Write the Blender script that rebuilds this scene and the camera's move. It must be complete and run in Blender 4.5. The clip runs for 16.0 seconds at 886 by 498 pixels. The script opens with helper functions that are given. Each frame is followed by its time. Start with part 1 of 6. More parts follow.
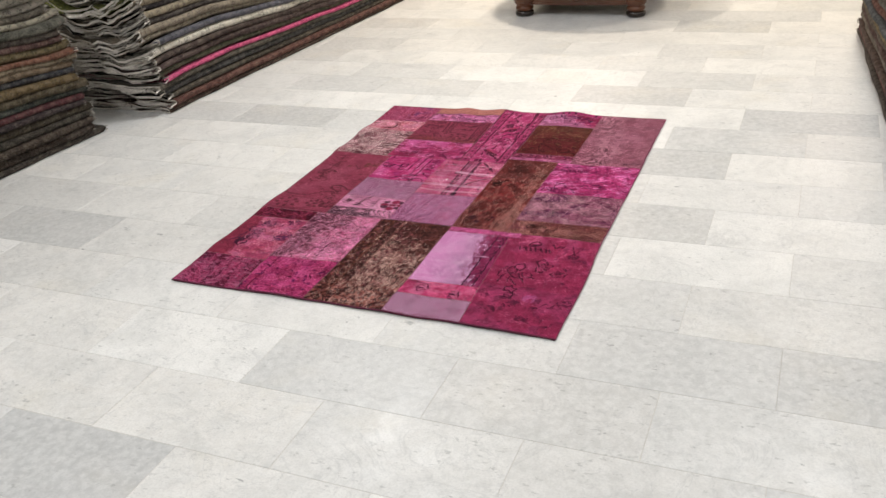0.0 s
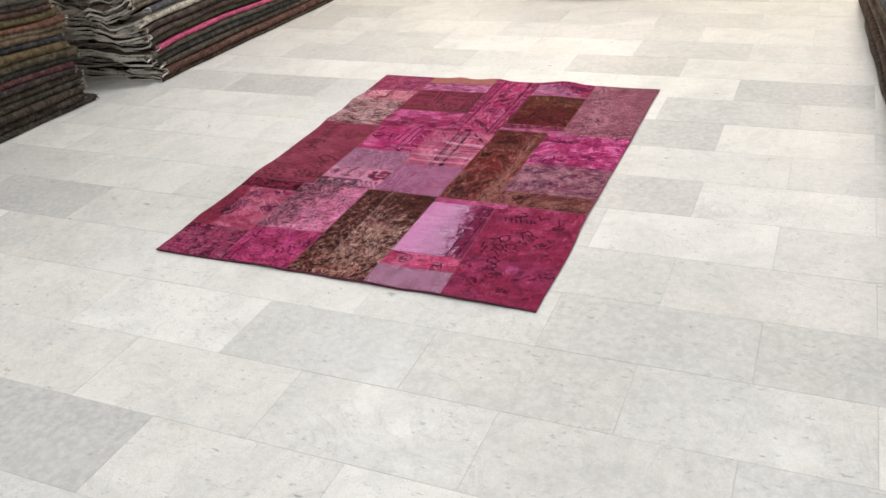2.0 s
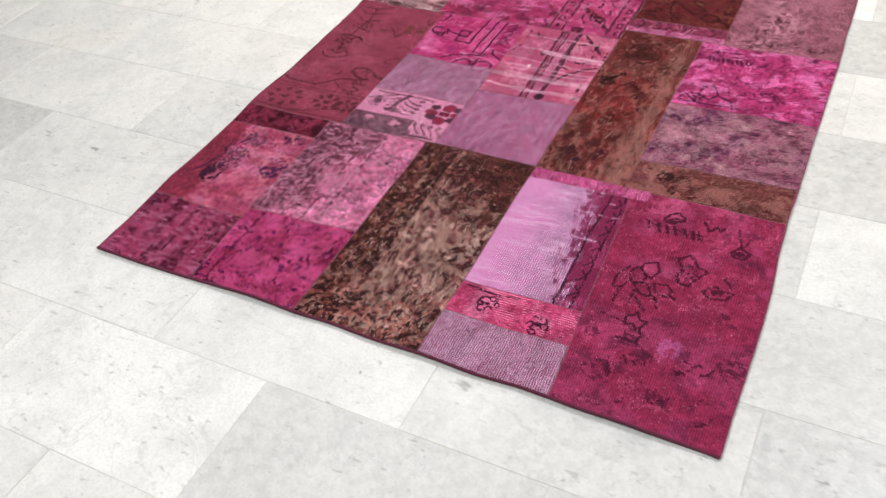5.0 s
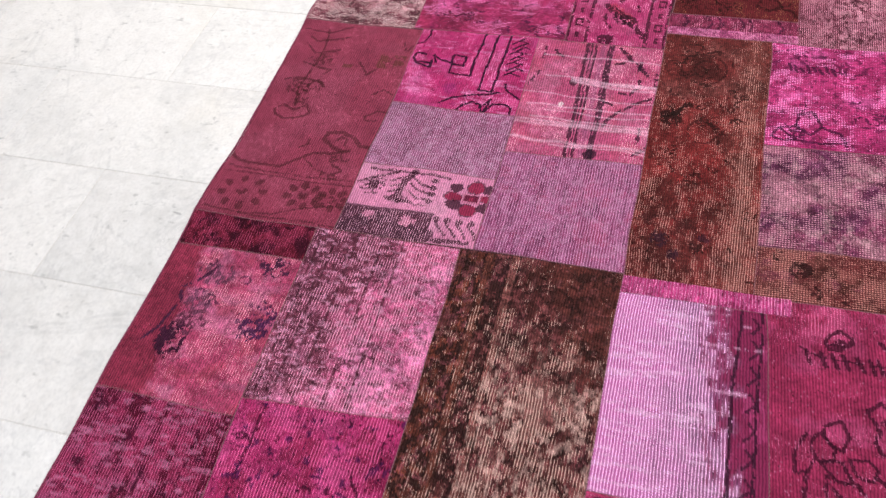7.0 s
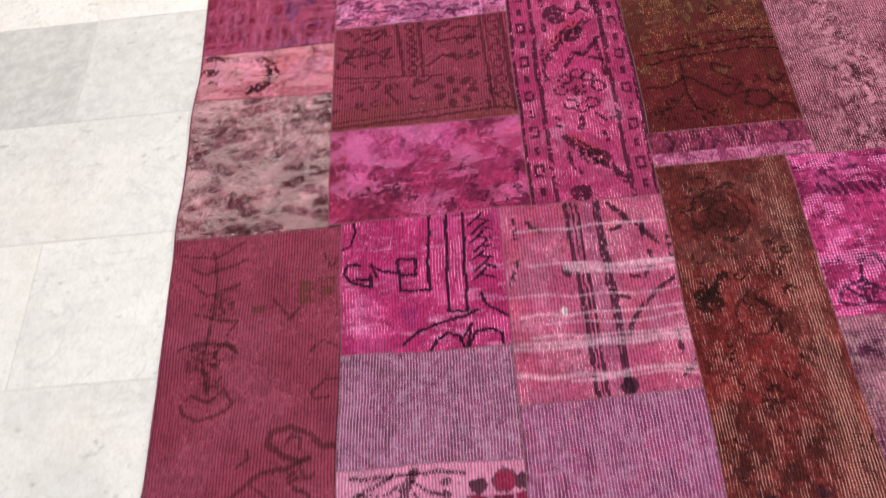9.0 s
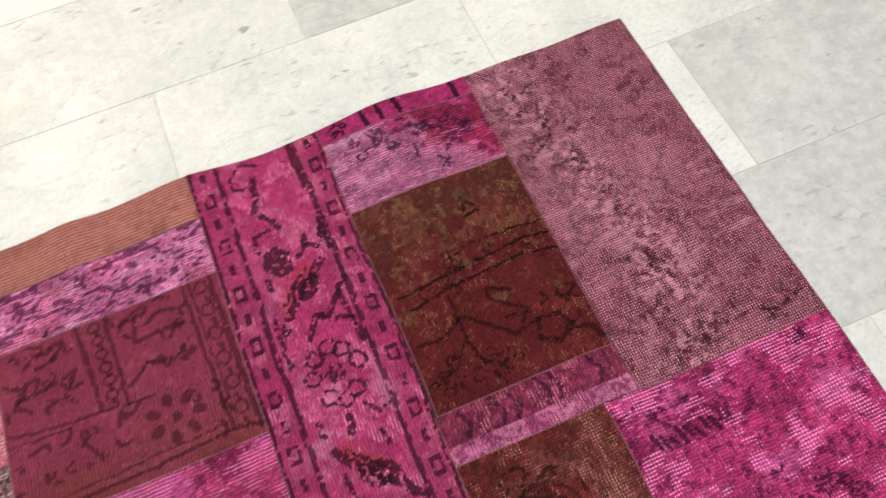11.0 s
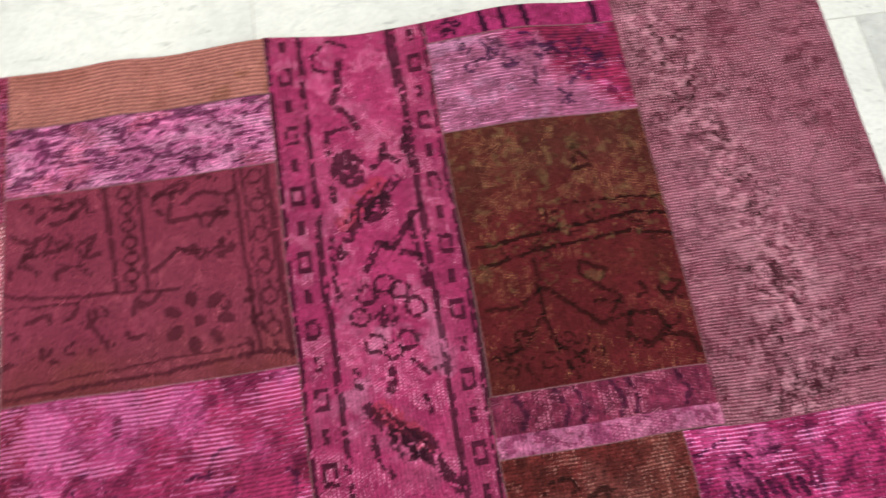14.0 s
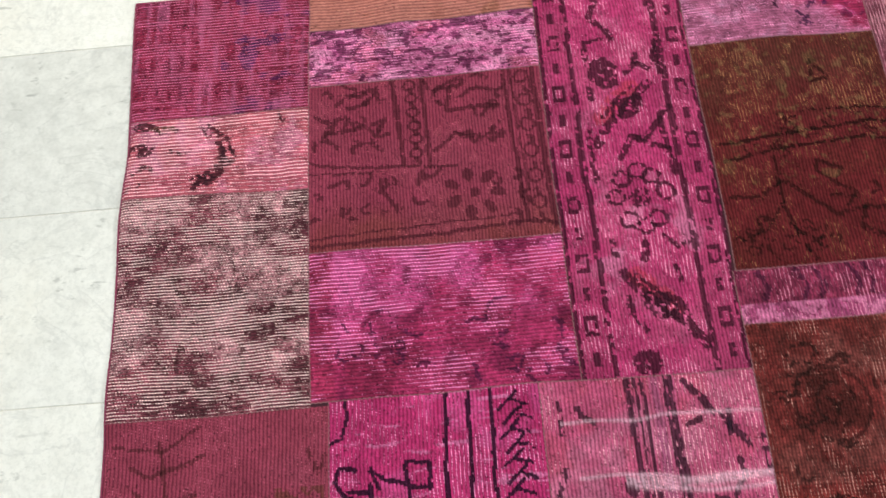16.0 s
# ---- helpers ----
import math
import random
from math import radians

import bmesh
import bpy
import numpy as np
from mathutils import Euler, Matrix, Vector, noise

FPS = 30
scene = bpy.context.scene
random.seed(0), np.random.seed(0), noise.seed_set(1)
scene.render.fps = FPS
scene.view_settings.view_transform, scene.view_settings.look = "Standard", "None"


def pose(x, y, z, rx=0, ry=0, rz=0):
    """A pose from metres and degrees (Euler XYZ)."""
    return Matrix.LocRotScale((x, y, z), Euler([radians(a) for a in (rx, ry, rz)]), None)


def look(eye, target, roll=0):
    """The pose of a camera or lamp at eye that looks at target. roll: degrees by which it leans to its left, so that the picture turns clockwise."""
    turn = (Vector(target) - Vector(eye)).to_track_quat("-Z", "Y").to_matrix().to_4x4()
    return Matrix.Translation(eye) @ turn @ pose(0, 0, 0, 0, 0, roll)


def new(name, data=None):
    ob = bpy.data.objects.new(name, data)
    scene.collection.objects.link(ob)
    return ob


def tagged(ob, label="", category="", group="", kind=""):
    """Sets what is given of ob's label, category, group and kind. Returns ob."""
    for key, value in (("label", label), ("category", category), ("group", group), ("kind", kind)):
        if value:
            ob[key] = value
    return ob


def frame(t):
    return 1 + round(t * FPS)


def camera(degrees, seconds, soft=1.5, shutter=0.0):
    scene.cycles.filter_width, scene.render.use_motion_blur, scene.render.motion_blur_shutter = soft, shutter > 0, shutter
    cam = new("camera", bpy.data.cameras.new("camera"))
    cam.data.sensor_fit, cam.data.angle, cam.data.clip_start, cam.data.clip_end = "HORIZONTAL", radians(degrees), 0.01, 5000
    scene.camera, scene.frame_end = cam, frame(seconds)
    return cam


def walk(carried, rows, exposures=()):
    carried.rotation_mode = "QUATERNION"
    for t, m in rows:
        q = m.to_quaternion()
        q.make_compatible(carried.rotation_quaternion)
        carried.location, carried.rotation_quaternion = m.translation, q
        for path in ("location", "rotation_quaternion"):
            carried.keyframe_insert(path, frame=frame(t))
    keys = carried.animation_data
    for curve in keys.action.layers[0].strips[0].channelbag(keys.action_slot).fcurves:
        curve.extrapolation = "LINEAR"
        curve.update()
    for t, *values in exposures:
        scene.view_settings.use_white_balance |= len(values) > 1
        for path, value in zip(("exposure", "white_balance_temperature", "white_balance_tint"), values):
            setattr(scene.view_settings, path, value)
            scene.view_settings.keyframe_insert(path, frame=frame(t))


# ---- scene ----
cam = camera(54.2, 16.0, shutter=0.35)
PATH = [
    (0, (2.148, -2.188, 1.535), (1.401, -0.578, 0.613), -5.4),
    (0.5, (2.145, -2.181, 1.531), (1.412, -0.581, 0.58), -6.0),
    (1, (2.152, -2.177, 1.526), (1.442, -0.588, 0.541), -6.2),
    (1.5, (2.172, -2.16, 1.53), (1.451, -0.575, 0.546), -6.4),
    (2, (2.219, -2.143, 1.525), (1.465, -0.572, 0.544), -5.5),
    (2.5, (2.189, -2.046, 1.484), (1.441, -0.507, 0.448), -5.9),
    (3, (2.036, -1.844, 1.478), (1.369, -0.291, 0.407), -6.2),
    (3.5, (1.94, -1.633, 1.439), (1.255, -0.091, 0.365), -6.6),
    (3.7, (1.919, -1.525, 1.431), (1.172, -0.026, 0.337), -7.4),
    (5.8, (1.308, -0.674, 1.316), (0.586, 0.487, -0.144), -7.8),
    (6, (1.265, -0.606, 1.311), (0.558, 0.543, -0.165), -8.1),
    (6.5, (1.073, -0.456, 1.308), (0.482, 0.724, -0.195), -8.1),
    (7, (0.932, -0.334, 1.316), (0.447, 0.843, -0.227), -9.0),
    (7.5, (0.87, -0.106, 1.278), (0.455, 1.016, -0.325), -10.5),
    (8, (0.807, 0.095, 1.272), (0.48, 1.177, -0.378), -10.3),
    (8.5, (0.652, 0.264, 1.267), (0.437, 1.327, -0.413), -10.7),
    (9, (0.566, 0.414, 1.301), (0.443, 1.506, -0.37), -10.6),
    (9.5, (0.615, 0.626, 1.287), (0.453, 1.732, -0.371), -14.0),
    (10, (0.673, 0.789, 1.282), (0.584, 1.875, -0.395), -13.3),
    (10.2, (0.696, 0.835, 1.28), (0.683, 1.905, -0.409), -12.2),
    (12.3, (0.951, 1.344, 1.166), (1.368, 1.994, -0.678), -1.0),
    (12.5, (0.956, 1.342, 1.156), (1.365, 1.961, -0.702), 0.5),
    (13, (0.941, 1.335, 1.116), (1.317, 1.912, -0.761), 4.6),
    (13.5, (0.872, 1.33, 1.115), (1.166, 1.939, -0.767), 5.4),
    (14, (0.756, 1.277, 1.109), (0.907, 1.973, -0.76), 3.2),
    (14.5, (0.656, 1.25, 1.136), (0.626, 1.956, -0.735), -3.0),
    (15, (0.525, 1.206, 1.177), (0.468, 1.918, -0.691), -3.4),
    (15.5, (0.473, 1.13, 1.183), (0.375, 1.882, -0.667), -7.9),
    (16, (0.503, 1.059, 1.186), (0.434, 1.826, -0.659), -9.6),
]
EXPOSURES = [
    (0.0, -0.19, 6400, 8.5), (3.7, -0.2, 6350, 8.5), (5.8, 0.12, 6200, 10), (6.5, 0.09, 6150, 12), (8.0, 0.08, 6200, 12), (9.0, -0.12, 6350, 11.5), (10.2, -0.21, 6500, 7),
    (12.3, -0.28, 6050, 2), (13.0, -0.10, 6000, 1.5), (13.5, -0.18, 6100, 2), (14.5, -0.18, 6250, 1.5), (16.0, -0.13, 6250, 0.5),
]
LAMP_POWER = 45.5
RUG_TONE = 0.86
walk(cam, [(t, look(eye, target, roll)) for t, eye, target, roll in PATH], EXPOSURES)

# ---- light: recessed ceiling lamps in a closed showroom ----
CEILING = 2.8
world = bpy.data.worlds.new("world")
world.use_nodes = True
world.node_tree.nodes["Background"].inputs[0].default_value = (1.0, 0.97, 0.93, 1)
world.node_tree.nodes["Background"].inputs[1].default_value = 0.05
scene.world = world
LAMPS = [(x, y) for y in (-1.3, 2.07, 5.0, 8.0) for x in (-0.38, 2.4)]
for lx, ly in LAMPS:
    data = bpy.data.lights.new("downlight", "AREA")
    data.shape, data.size, data.energy = "SQUARE", 0.36, LAMP_POWER
    data.color = (1.0, 0.985, 0.985) if ly < 4 else (1.0, 0.85, 0.69)
    data.energy *= (1.0 if lx < 1 else 0.9) if ly < 4 else (1.65 if lx < 1 else 0.78)
    lamp = new("downlight_lamp", data)
    lamp.matrix_basis = look((lx, ly, CEILING - 0.03), (lx, ly + 0.001, 0))


# ---- helpers for materials ----
def srgb(r, g, b):
    """Linear colour from the usual 0..255 values."""
    return tuple((c / 255 / 12.92) if c <= 10 else ((c / 255 + 0.055) / 1.055) ** 2.4 for c in (r, g, b))


class Nodes:
    def __init__(self, name):
        self.mat = bpy.data.materials.new(name)
        self.mat.use_nodes = True
        self.tree = self.mat.node_tree
        self.bsdf = self.tree.nodes["Principled BSDF"]

    def put(self, socket, value):
        if isinstance(value, (int, float)):
            socket.default_value = value
        elif isinstance(value, tuple):
            socket.default_value = value if len(value) == len(socket.default_value) else (*value, 1)
        else:
            self.tree.links.new(value, socket)

    def node(self, kind, **settings):
        n = self.tree.nodes.new(kind)
        for key, value in settings.items():
            setattr(n, key, value)
        return n

    def math(self, op, a, b=0.0, c=0.0):
        n = self.node("ShaderNodeMath", operation=op)
        for socket, value in zip(n.inputs, (a, b, c)):
            self.put(socket, value)
        return n.outputs[0]

    def ramp(self, value, lo, hi, a=0.0, b=1.0):
        n = self.node("ShaderNodeMapRange", interpolation_type="SMOOTHSTEP")
        for socket, v in zip(n.inputs, (value, lo, hi, a, b)):
            self.put(socket, v)
        return n.outputs[0]

    def mix(self, fac, a, b, blend="MIX"):
        n = self.node("ShaderNodeMix", data_type="RGBA", blend_type=blend)
        self.put(n.inputs[0], fac)
        self.put(n.inputs[6], a)
        self.put(n.inputs[7], b)
        return n.outputs[2]

    def noise(self, coords, scale, detail=3.0, rough=0.55, distort=0.0):
        n = self.node("ShaderNodeTexNoise")
        self.put(n.inputs["Vector"], coords)
        self.put(n.inputs["Scale"], scale)
        self.put(n.inputs["Detail"], detail)
        self.put(n.inputs["Roughness"], rough)
        self.put(n.inputs["Distortion"], distort)
        return n.outputs[0]

    def vec(self, op, a, b):
        n = self.node("ShaderNodeVectorMath", operation=op)
        self.put(n.inputs[0], a)
        if op == "SCALE":
            self.put(n.inputs[3], b)
        else:
            self.put(n.inputs[1], b)
        return n.outputs[0]

    def bump(self, height, strength, distance, normal=None):
        n = self.node("ShaderNodeBump")
        self.put(n.inputs["Strength"], strength)
        self.put(n.inputs["Distance"], distance)
        self.put(n.inputs["Height"], height)
        if normal is not None:
            self.put(n.inputs["Normal"], normal)
        self.put(self.bsdf.inputs["Normal"], n.outputs[0])
        return n.outputs[0]

    def set(self, **values):
        for key, value in values.items():
            self.put(self.bsdf.inputs[key.replace("_", " ")], value)
        return self.mat


def marble_material():
    n = Nodes("marble")
    info = n.node("ShaderNodeObjectInfo")
    geo = n.node("ShaderNodeNewGeometry")
    tone = n.math("ADD", info.outputs["Color"], n.math("MULTIPLY", n.math("SUBTRACT", 1.0, info.outputs["Alpha"]), geo.outputs["Random Per Island"]))
    rnd = n.math("ADD", info.outputs["Random"], geo.outputs["Random Per Island"])
    shift = n.node("ShaderNodeCombineXYZ")
    n.put(shift.inputs[0], n.math("MULTIPLY", rnd, 37.0))
    n.put(shift.inputs[1], n.math("MULTIPLY", rnd, 91.0))
    n.put(shift.inputs[2], n.math("MULTIPLY", rnd, 13.0))
    p = n.vec("ADD", geo.outputs["Position"], shift.outputs[0])
    cloud = n.noise(p, 4.5, 6, 0.62, 0.6)
    fine = n.noise(p, 38, 5, 0.65)
    speck = n.noise(n.vec("MULTIPLY", p, (0.6, 1.15, 1.0)), 62, 3.0, 0.6, 0.15)
    blob = n.noise(n.vec("MULTIPLY", p, (0.55, 1.2, 1.0)), 27, 2.5, 0.6, 0.3)
    rare = n.noise(p, 5.5, 2, 0.5)
    vein = n.math("ABSOLUTE", n.math("SUBTRACT", n.noise(p, 3.0, 5, 0.6, 1.5), 0.5))
    base = n.mix(tone, (0.44, 0.449, 0.452), (0.785, 0.785, 0.765))
    hue = n.noise(n.vec("MULTIPLY", shift.outputs[0], (3.0, 3.0, 3.0)), 1.7, 0)
    base = n.mix(n.ramp(hue, 0.25, 0.75, 0.0, 0.55), base, n.mix(1.0, base, (1.0, 0.975, 0.945), "MULTIPLY"))
    grey = n.mix(n.ramp(cloud, 0.36, 0.72), base, n.mix(0.34, base, (0.36, 0.375, 0.375)))
    warm = n.mix(n.ramp(n.noise(p, 2.1, 3), 0.55, 0.75, 0, 0.3), grey, (0.71, 0.66, 0.55))
    mott = n.mix(n.ramp(fine, 0.32, 0.68, 0.0, 0.30), warm, (0.87, 0.872, 0.86))
    mott = n.mix(n.ramp(n.noise(p, 150, 3, 0.7), 0.42, 0.66, 0.0, 0.24), mott, (0.40, 0.41, 0.41))
    veins = n.mix(n.ramp(vein, 0.0, 0.014, 0.2, 0.0), mott, (0.34, 0.35, 0.36))
    dots = n.math("MULTIPLY", n.ramp(speck, 0.60, 0.72), n.ramp(rare, 0.36, 0.60, 0.12, 1.0))
    col = n.mix(n.math("MULTIPLY", dots, 0.5), veins, (0.25, 0.26, 0.26))
    col = n.mix(n.math("MULTIPLY", n.ramp(blob, 0.69, 0.76), n.ramp(rare, 0.30, 0.55, 0.15, 0.7)), col, (0.21, 0.22, 0.225))
    rough = n.ramp(n.noise(geo.outputs["Position"], 9, 4), 0.3, 0.7, 0.33, 0.50)
    n.bump(n.noise(p, 7, 3), 0.05, 0.004)
    return n.set(Base_Color=col, Roughness=rough, Specular_IOR_Level=0.36)


def plain_material(name, colour, rough=0.7, scale=30.0, depth=0.12, metal=0.0, bump=0.15):
    n = Nodes(name)
    geo = n.node("ShaderNodeNewGeometry")
    v = n.noise(geo.outputs["Position"], scale, 4)
    w = n.noise(geo.outputs["Position"], scale * 0.13, 3)
    dark = tuple(c * (1 - 2.2 * depth) for c in colour)
    col = n.mix(n.math("MULTIPLY", n.math("ADD", v, w), 0.5), dark, tuple(min(1, c * (1 + depth)) for c in colour))
    n.bump(v, bump, 0.002)
    return n.set(Base_Color=col, Roughness=rough, Metallic=metal)


def wood_material():
    n = Nodes("polished_wood")
    co = n.node("ShaderNodeTexCoord").outputs["Object"]
    st = n.vec("MULTIPLY", co, (3.0, 22.0, 22.0))
    grain = n.noise(st, 2.2, 6, 0.6, 0.8)
    col = n.mix(grain, (0.035, 0.012, 0.006), (0.17, 0.062, 0.026))
    n.bump(grain, 0.12, 0.002)
    return n.set(Base_Color=col, Roughness=n.ramp(grain, 0.3, 0.7, 0.24, 0.4))


def stacked_wool_material(name, ends=False):
    """Wool of the folded rugs: the object's own colour with woven figures, fuzz and wear."""
    n = Nodes(name)
    own = n.node("ShaderNodeObjectInfo")
    co = n.node("ShaderNodeTexCoord").outputs["Object"]
    off = n.node("ShaderNodeCombineXYZ")
    n.put(off.inputs[0], n.math("MULTIPLY", own.outputs["Random"], 51.0))
    p = n.vec("ADD", co, off.outputs[0])
    figure = n.noise(n.vec("MULTIPLY", p, (1.0, 0.7, 1.4)), 150, 3, 0.75, 0.3)
    blot = n.noise(p, 26, 3, 0.65, 0.8)
    fuzz = n.noise(p, 420, 2, 0.6)
    dark = n.mix(1.0, own.outputs["Color"], (0.16, 0.15, 0.15), "MULTIPLY")
    pale = n.mix(0.18, own.outputs["Color"], (0.42, 0.37, 0.31))
    col = n.mix(n.ramp(figure, 0.44, 0.56), own.outputs["Color"], n.mix(n.ramp(blot, 0.42, 0.6), dark, pale))
    if ends:
        col = n.mix(n.ramp(n.noise(p, 120, 3), 0.3, 0.6, 0.55, 1.0), col, (0.72, 0.68, 0.62))
    col = n.mix(n.ramp(fuzz, 0.4, 0.7, 0.0, 0.45), col, n.mix(0.4, col, (0.34, 0.31, 0.28)))
    n.bump(n.math("ADD", fuzz, n.math("MULTIPLY", figure, 0.5)), 0.7, 0.003)
    return n.set(Base_Color=col, Roughness=0.95, Specular_IOR_Level=0.15)


def weave_material(name, thread=(0.7, 0.5, 0.58), both=False, beaded=False):
    """Low-pile wool: knotted colour held by the mesh, rows of pile with dashes of bare thread between them where it is worn.
    The "weave" attribute counts the rows (x) and the knots along each row (y)."""
    n = Nodes(name)
    co = n.node("ShaderNodeTexCoord").outputs["Object"]
    sep = n.node("ShaderNodeSeparateXYZ")
    n.put(sep.inputs[0], n.node("ShaderNodeAttribute", attribute_name="weave").outputs["Vector"])
    tint = n.node("ShaderNodeAttribute", attribute_name="tint")
    grit = n.noise(co, 230, 2, 0.65)
    fuzz = n.noise(co, 700, 2, 0.6)
    wob = n.math("ADD", n.math("MULTIPLY", n.math("SUBTRACT", n.noise(co, 26, 2), 0.5), 0.7), n.math("MULTIPLY", n.math("SUBTRACT", n.noise(co, 190, 1), 0.5), 0.35))
    ph = n.math("ADD", sep.outputs[0], wob)
    along = n.math("ADD", sep.outputs[1], n.math("MULTIPLY", n.math("SUBTRACT", n.noise(co, 40, 2), 0.5), 0.9))
    gap = n.math("SUBTRACT", 1.0, n.math("MULTIPLY", n.math("PINGPONG", ph, 0.5), 2.0))
    index = n.math("FLOOR", n.math("ADD", ph, 0.5))
    at = n.node("ShaderNodeCombineXYZ")
    n.put(at.inputs[0], n.math("MULTIPLY", index, 5.31))
    n.put(at.inputs[1], n.math("MULTIPLY", along, 0.30))
    streak = n.noise(at.outputs[0], 1.0, 4, 0.75)
    step = n.math("MULTIPLY", index, 0.0 if both else 0.37)
    bead = n.math("MULTIPLY", n.math("PINGPONG", n.math("ADD", along, step), 0.5), 2.0)
    # how far the pile has gone here: the piece's own wear, patches of it, and luck from dash to dash
    patchy = n.math("ADD", n.math("MULTIPLY", n.math("SUBTRACT", n.noise(co, 90, 3, 0.65), 0.5), 0.9), n.math("MULTIPLY", n.math("SUBTRACT", streak, 0.5), 1.5))
    on = n.ramp(n.math("ADD", tint.outputs["Alpha"], patchy), 0.12, 0.95)
    edge = n.math("SUBTRACT", 0.94, n.math("MULTIPLY", on, 0.42 if both else 0.36))
    line = n.ramp(gap, edge, n.math("ADD", edge, 0.22))
    low = n.math("MULTIPLY", on, 0.22 if both else 0.34)
    dash = n.ramp(bead, 0.30, 0.70 if both else 0.58, low, 1.0)
    bare = n.math("MULTIPLY", n.math("MULTIPLY", line, dash), n.ramp(on, 0.02, 0.3))
    # shade between pile rows and between knots, put into the colour at the mix below
    groove_shade = n.ramp(gap, 0.34, 0.80)
    groove_shade = n.math("MAXIMUM", groove_shade, n.ramp(bead, 0.5, 0.08, 0.0, 0.8 if both else 0.5))
    height = n.math("SUBTRACT", n.math("MULTIPLY", bead, 0.45 if both else 0.3), gap)
    pale = n.ramp(grit, 0.28, 0.66, 1.05, 1.65)
    shade = n.node("ShaderNodeCombineXYZ")
    for k in range(3):
        n.put(shade.inputs[k], pale)
    yarn = n.mix(1.0, n.mix(0.16, thread, tint.outputs["Color"]), shade.outputs[0], "MULTIPLY")
    col = n.mix(n.ramp(grit, 0.34, 0.66, 0.0, 0.34), tint.outputs["Color"], n.mix(1.0, tint.outputs["Color"], (0.48, 0.44, 0.46), "MULTIPLY"))
    col = n.mix(n.math("MULTIPLY", groove_shade, 0.7), col, n.mix(1.0, col, (0.26, 0.21, 0.24), "MULTIPLY"))
    col = n.mix(bare, col, yarn)
    col = n.mix(n.ramp(fuzz, 0.42, 0.8, 0.0, 0.22), col, n.mix(0.2, col, thread))
    n.bump(n.math("ADD", n.math("ADD", n.math("ADD", height, n.math("MULTIPLY", bare, 0.7)), n.math("MULTIPLY", fuzz, 0.5)), n.math("MULTIPLY", grit, 0.8)), 0.85, 0.0013)
    return n.set(Base_Color=col, Roughness=0.93, Specular_IOR_Level=0.08)


MARBLE = marble_material()
GROUT = plain_material("grout", (0.66, 0.64, 0.60), 0.9, 24, 0.22)
PLASTER = plain_material("white_plaster", (0.78, 0.77, 0.74), 0.85, 12, 0.05)
WOOD = wood_material()
FOOT_DARK = plain_material("ebonised_wood", (0.02, 0.013, 0.011), 0.25, 40)
WOOL = stacked_wool_material("stacked_wool")
WOOL_END = stacked_wool_material("stacked_wool_ends", True)
FRINGE = plain_material("cotton_fringe", (0.27, 0.25, 0.215), 0.95, 90, 0.2)
BINDING = plain_material("wool_binding", srgb(92, 32, 56), 0.95, 260, 0.3, bump=0.5)
EDGE = plain_material("turned_wool_edge", srgb(136, 52, 84), 0.95, 230, 0.3, bump=0.5)
SEAM = plain_material("seam_thread", srgb(150, 104, 112), 0.95, 200, 0.4)
BACKING = plain_material("cotton_backing", srgb(70, 30, 45), 0.95, 120, 0.2)
BRUSHED = plain_material("white_metal", (0.75, 0.75, 0.75), 0.4, 40, 0.04)


# ---- helpers for meshes ----
def part(name, bm, material, parent, label=""):
    me = bpy.data.meshes.new(name)
    bm.to_mesh(me)
    bm.free()
    for m in material if isinstance(material, (list, tuple)) else (material,):
        me.materials.append(m)
    ob = new(name, me)
    ob.parent = parent
    if label:
        ob["label"] = label
    return ob


def sheet_mesh(name, verts, quads, material):
    me = bpy.data.meshes.new(name)
    me.from_pydata([tuple(v) for v in verts], [], [tuple(q) for q in quads])
    for m in material if isinstance(material, (list, tuple)) else (material,):
        me.materials.append(m)
    return me


def add_box(bm, lo, hi, bevel=0.0):
    made = bmesh.ops.create_cube(bm, size=1)["verts"]
    for v in made:
        v.co = Vector([lo[i] + (hi[i] - lo[i]) * (v.co[i] + 0.5) for i in range(3)])
    if bevel:
        bmesh.ops.bevel(bm, geom=list({e for v in made for e in v.link_edges}), offset=bevel, segments=2, affect="EDGES")


def add_lathe(bm, profile, x, y, steps=28):
    """A turned body from (radius, height) pairs."""
    rings = [[bm.verts.new((x + r * math.cos(2 * math.pi * k / steps), y + r * math.sin(2 * math.pi * k / steps), z)) for k in range(steps)] for r, z in profile]
    for a, b in zip(rings, rings[1:]):
        for k in range(steps):
            bm.faces.new((a[k], a[(k + 1) % steps], b[(k + 1) % steps], b[k]))
    bm.faces.new(rings[0][::-1])
    bm.faces.new(rings[-1])
    for f in bm.faces:
        f.smooth = True


# ---- the room that closes the place ----
ROOM = (-3.4, -4.6, 5.2, 9.6)
for name, lo, hi in (
    ("wall_west", (ROOM[0] - 0.2, ROOM[1] - 0.2, -0.15), (ROOM[0], ROOM[3] + 0.2, CEILING)),
    ("wall_east", (ROOM[2], ROOM[1] - 0.2, -0.15), (ROOM[2] + 0.2, ROOM[3] + 0.2, CEILING)),
    ("wall_south", (ROOM[0], ROOM[1] - 0.2, -0.15), (ROOM[2], ROOM[1], CEILING)),
    ("wall_north", (ROOM[0], ROOM[3], -0.15), (ROOM[2], ROOM[3] + 0.2, CEILING)),
    ("ceiling", (ROOM[0] - 0.2, ROOM[1] - 0.2, CEILING), (ROOM[2] + 0.2, ROOM[3] + 0.2, CEILING + 0.2)),
):
    bm = bmesh.new()
    add_box(bm, lo, hi)
    tagged(part(name, bm, PLASTER, None), kind="structure")
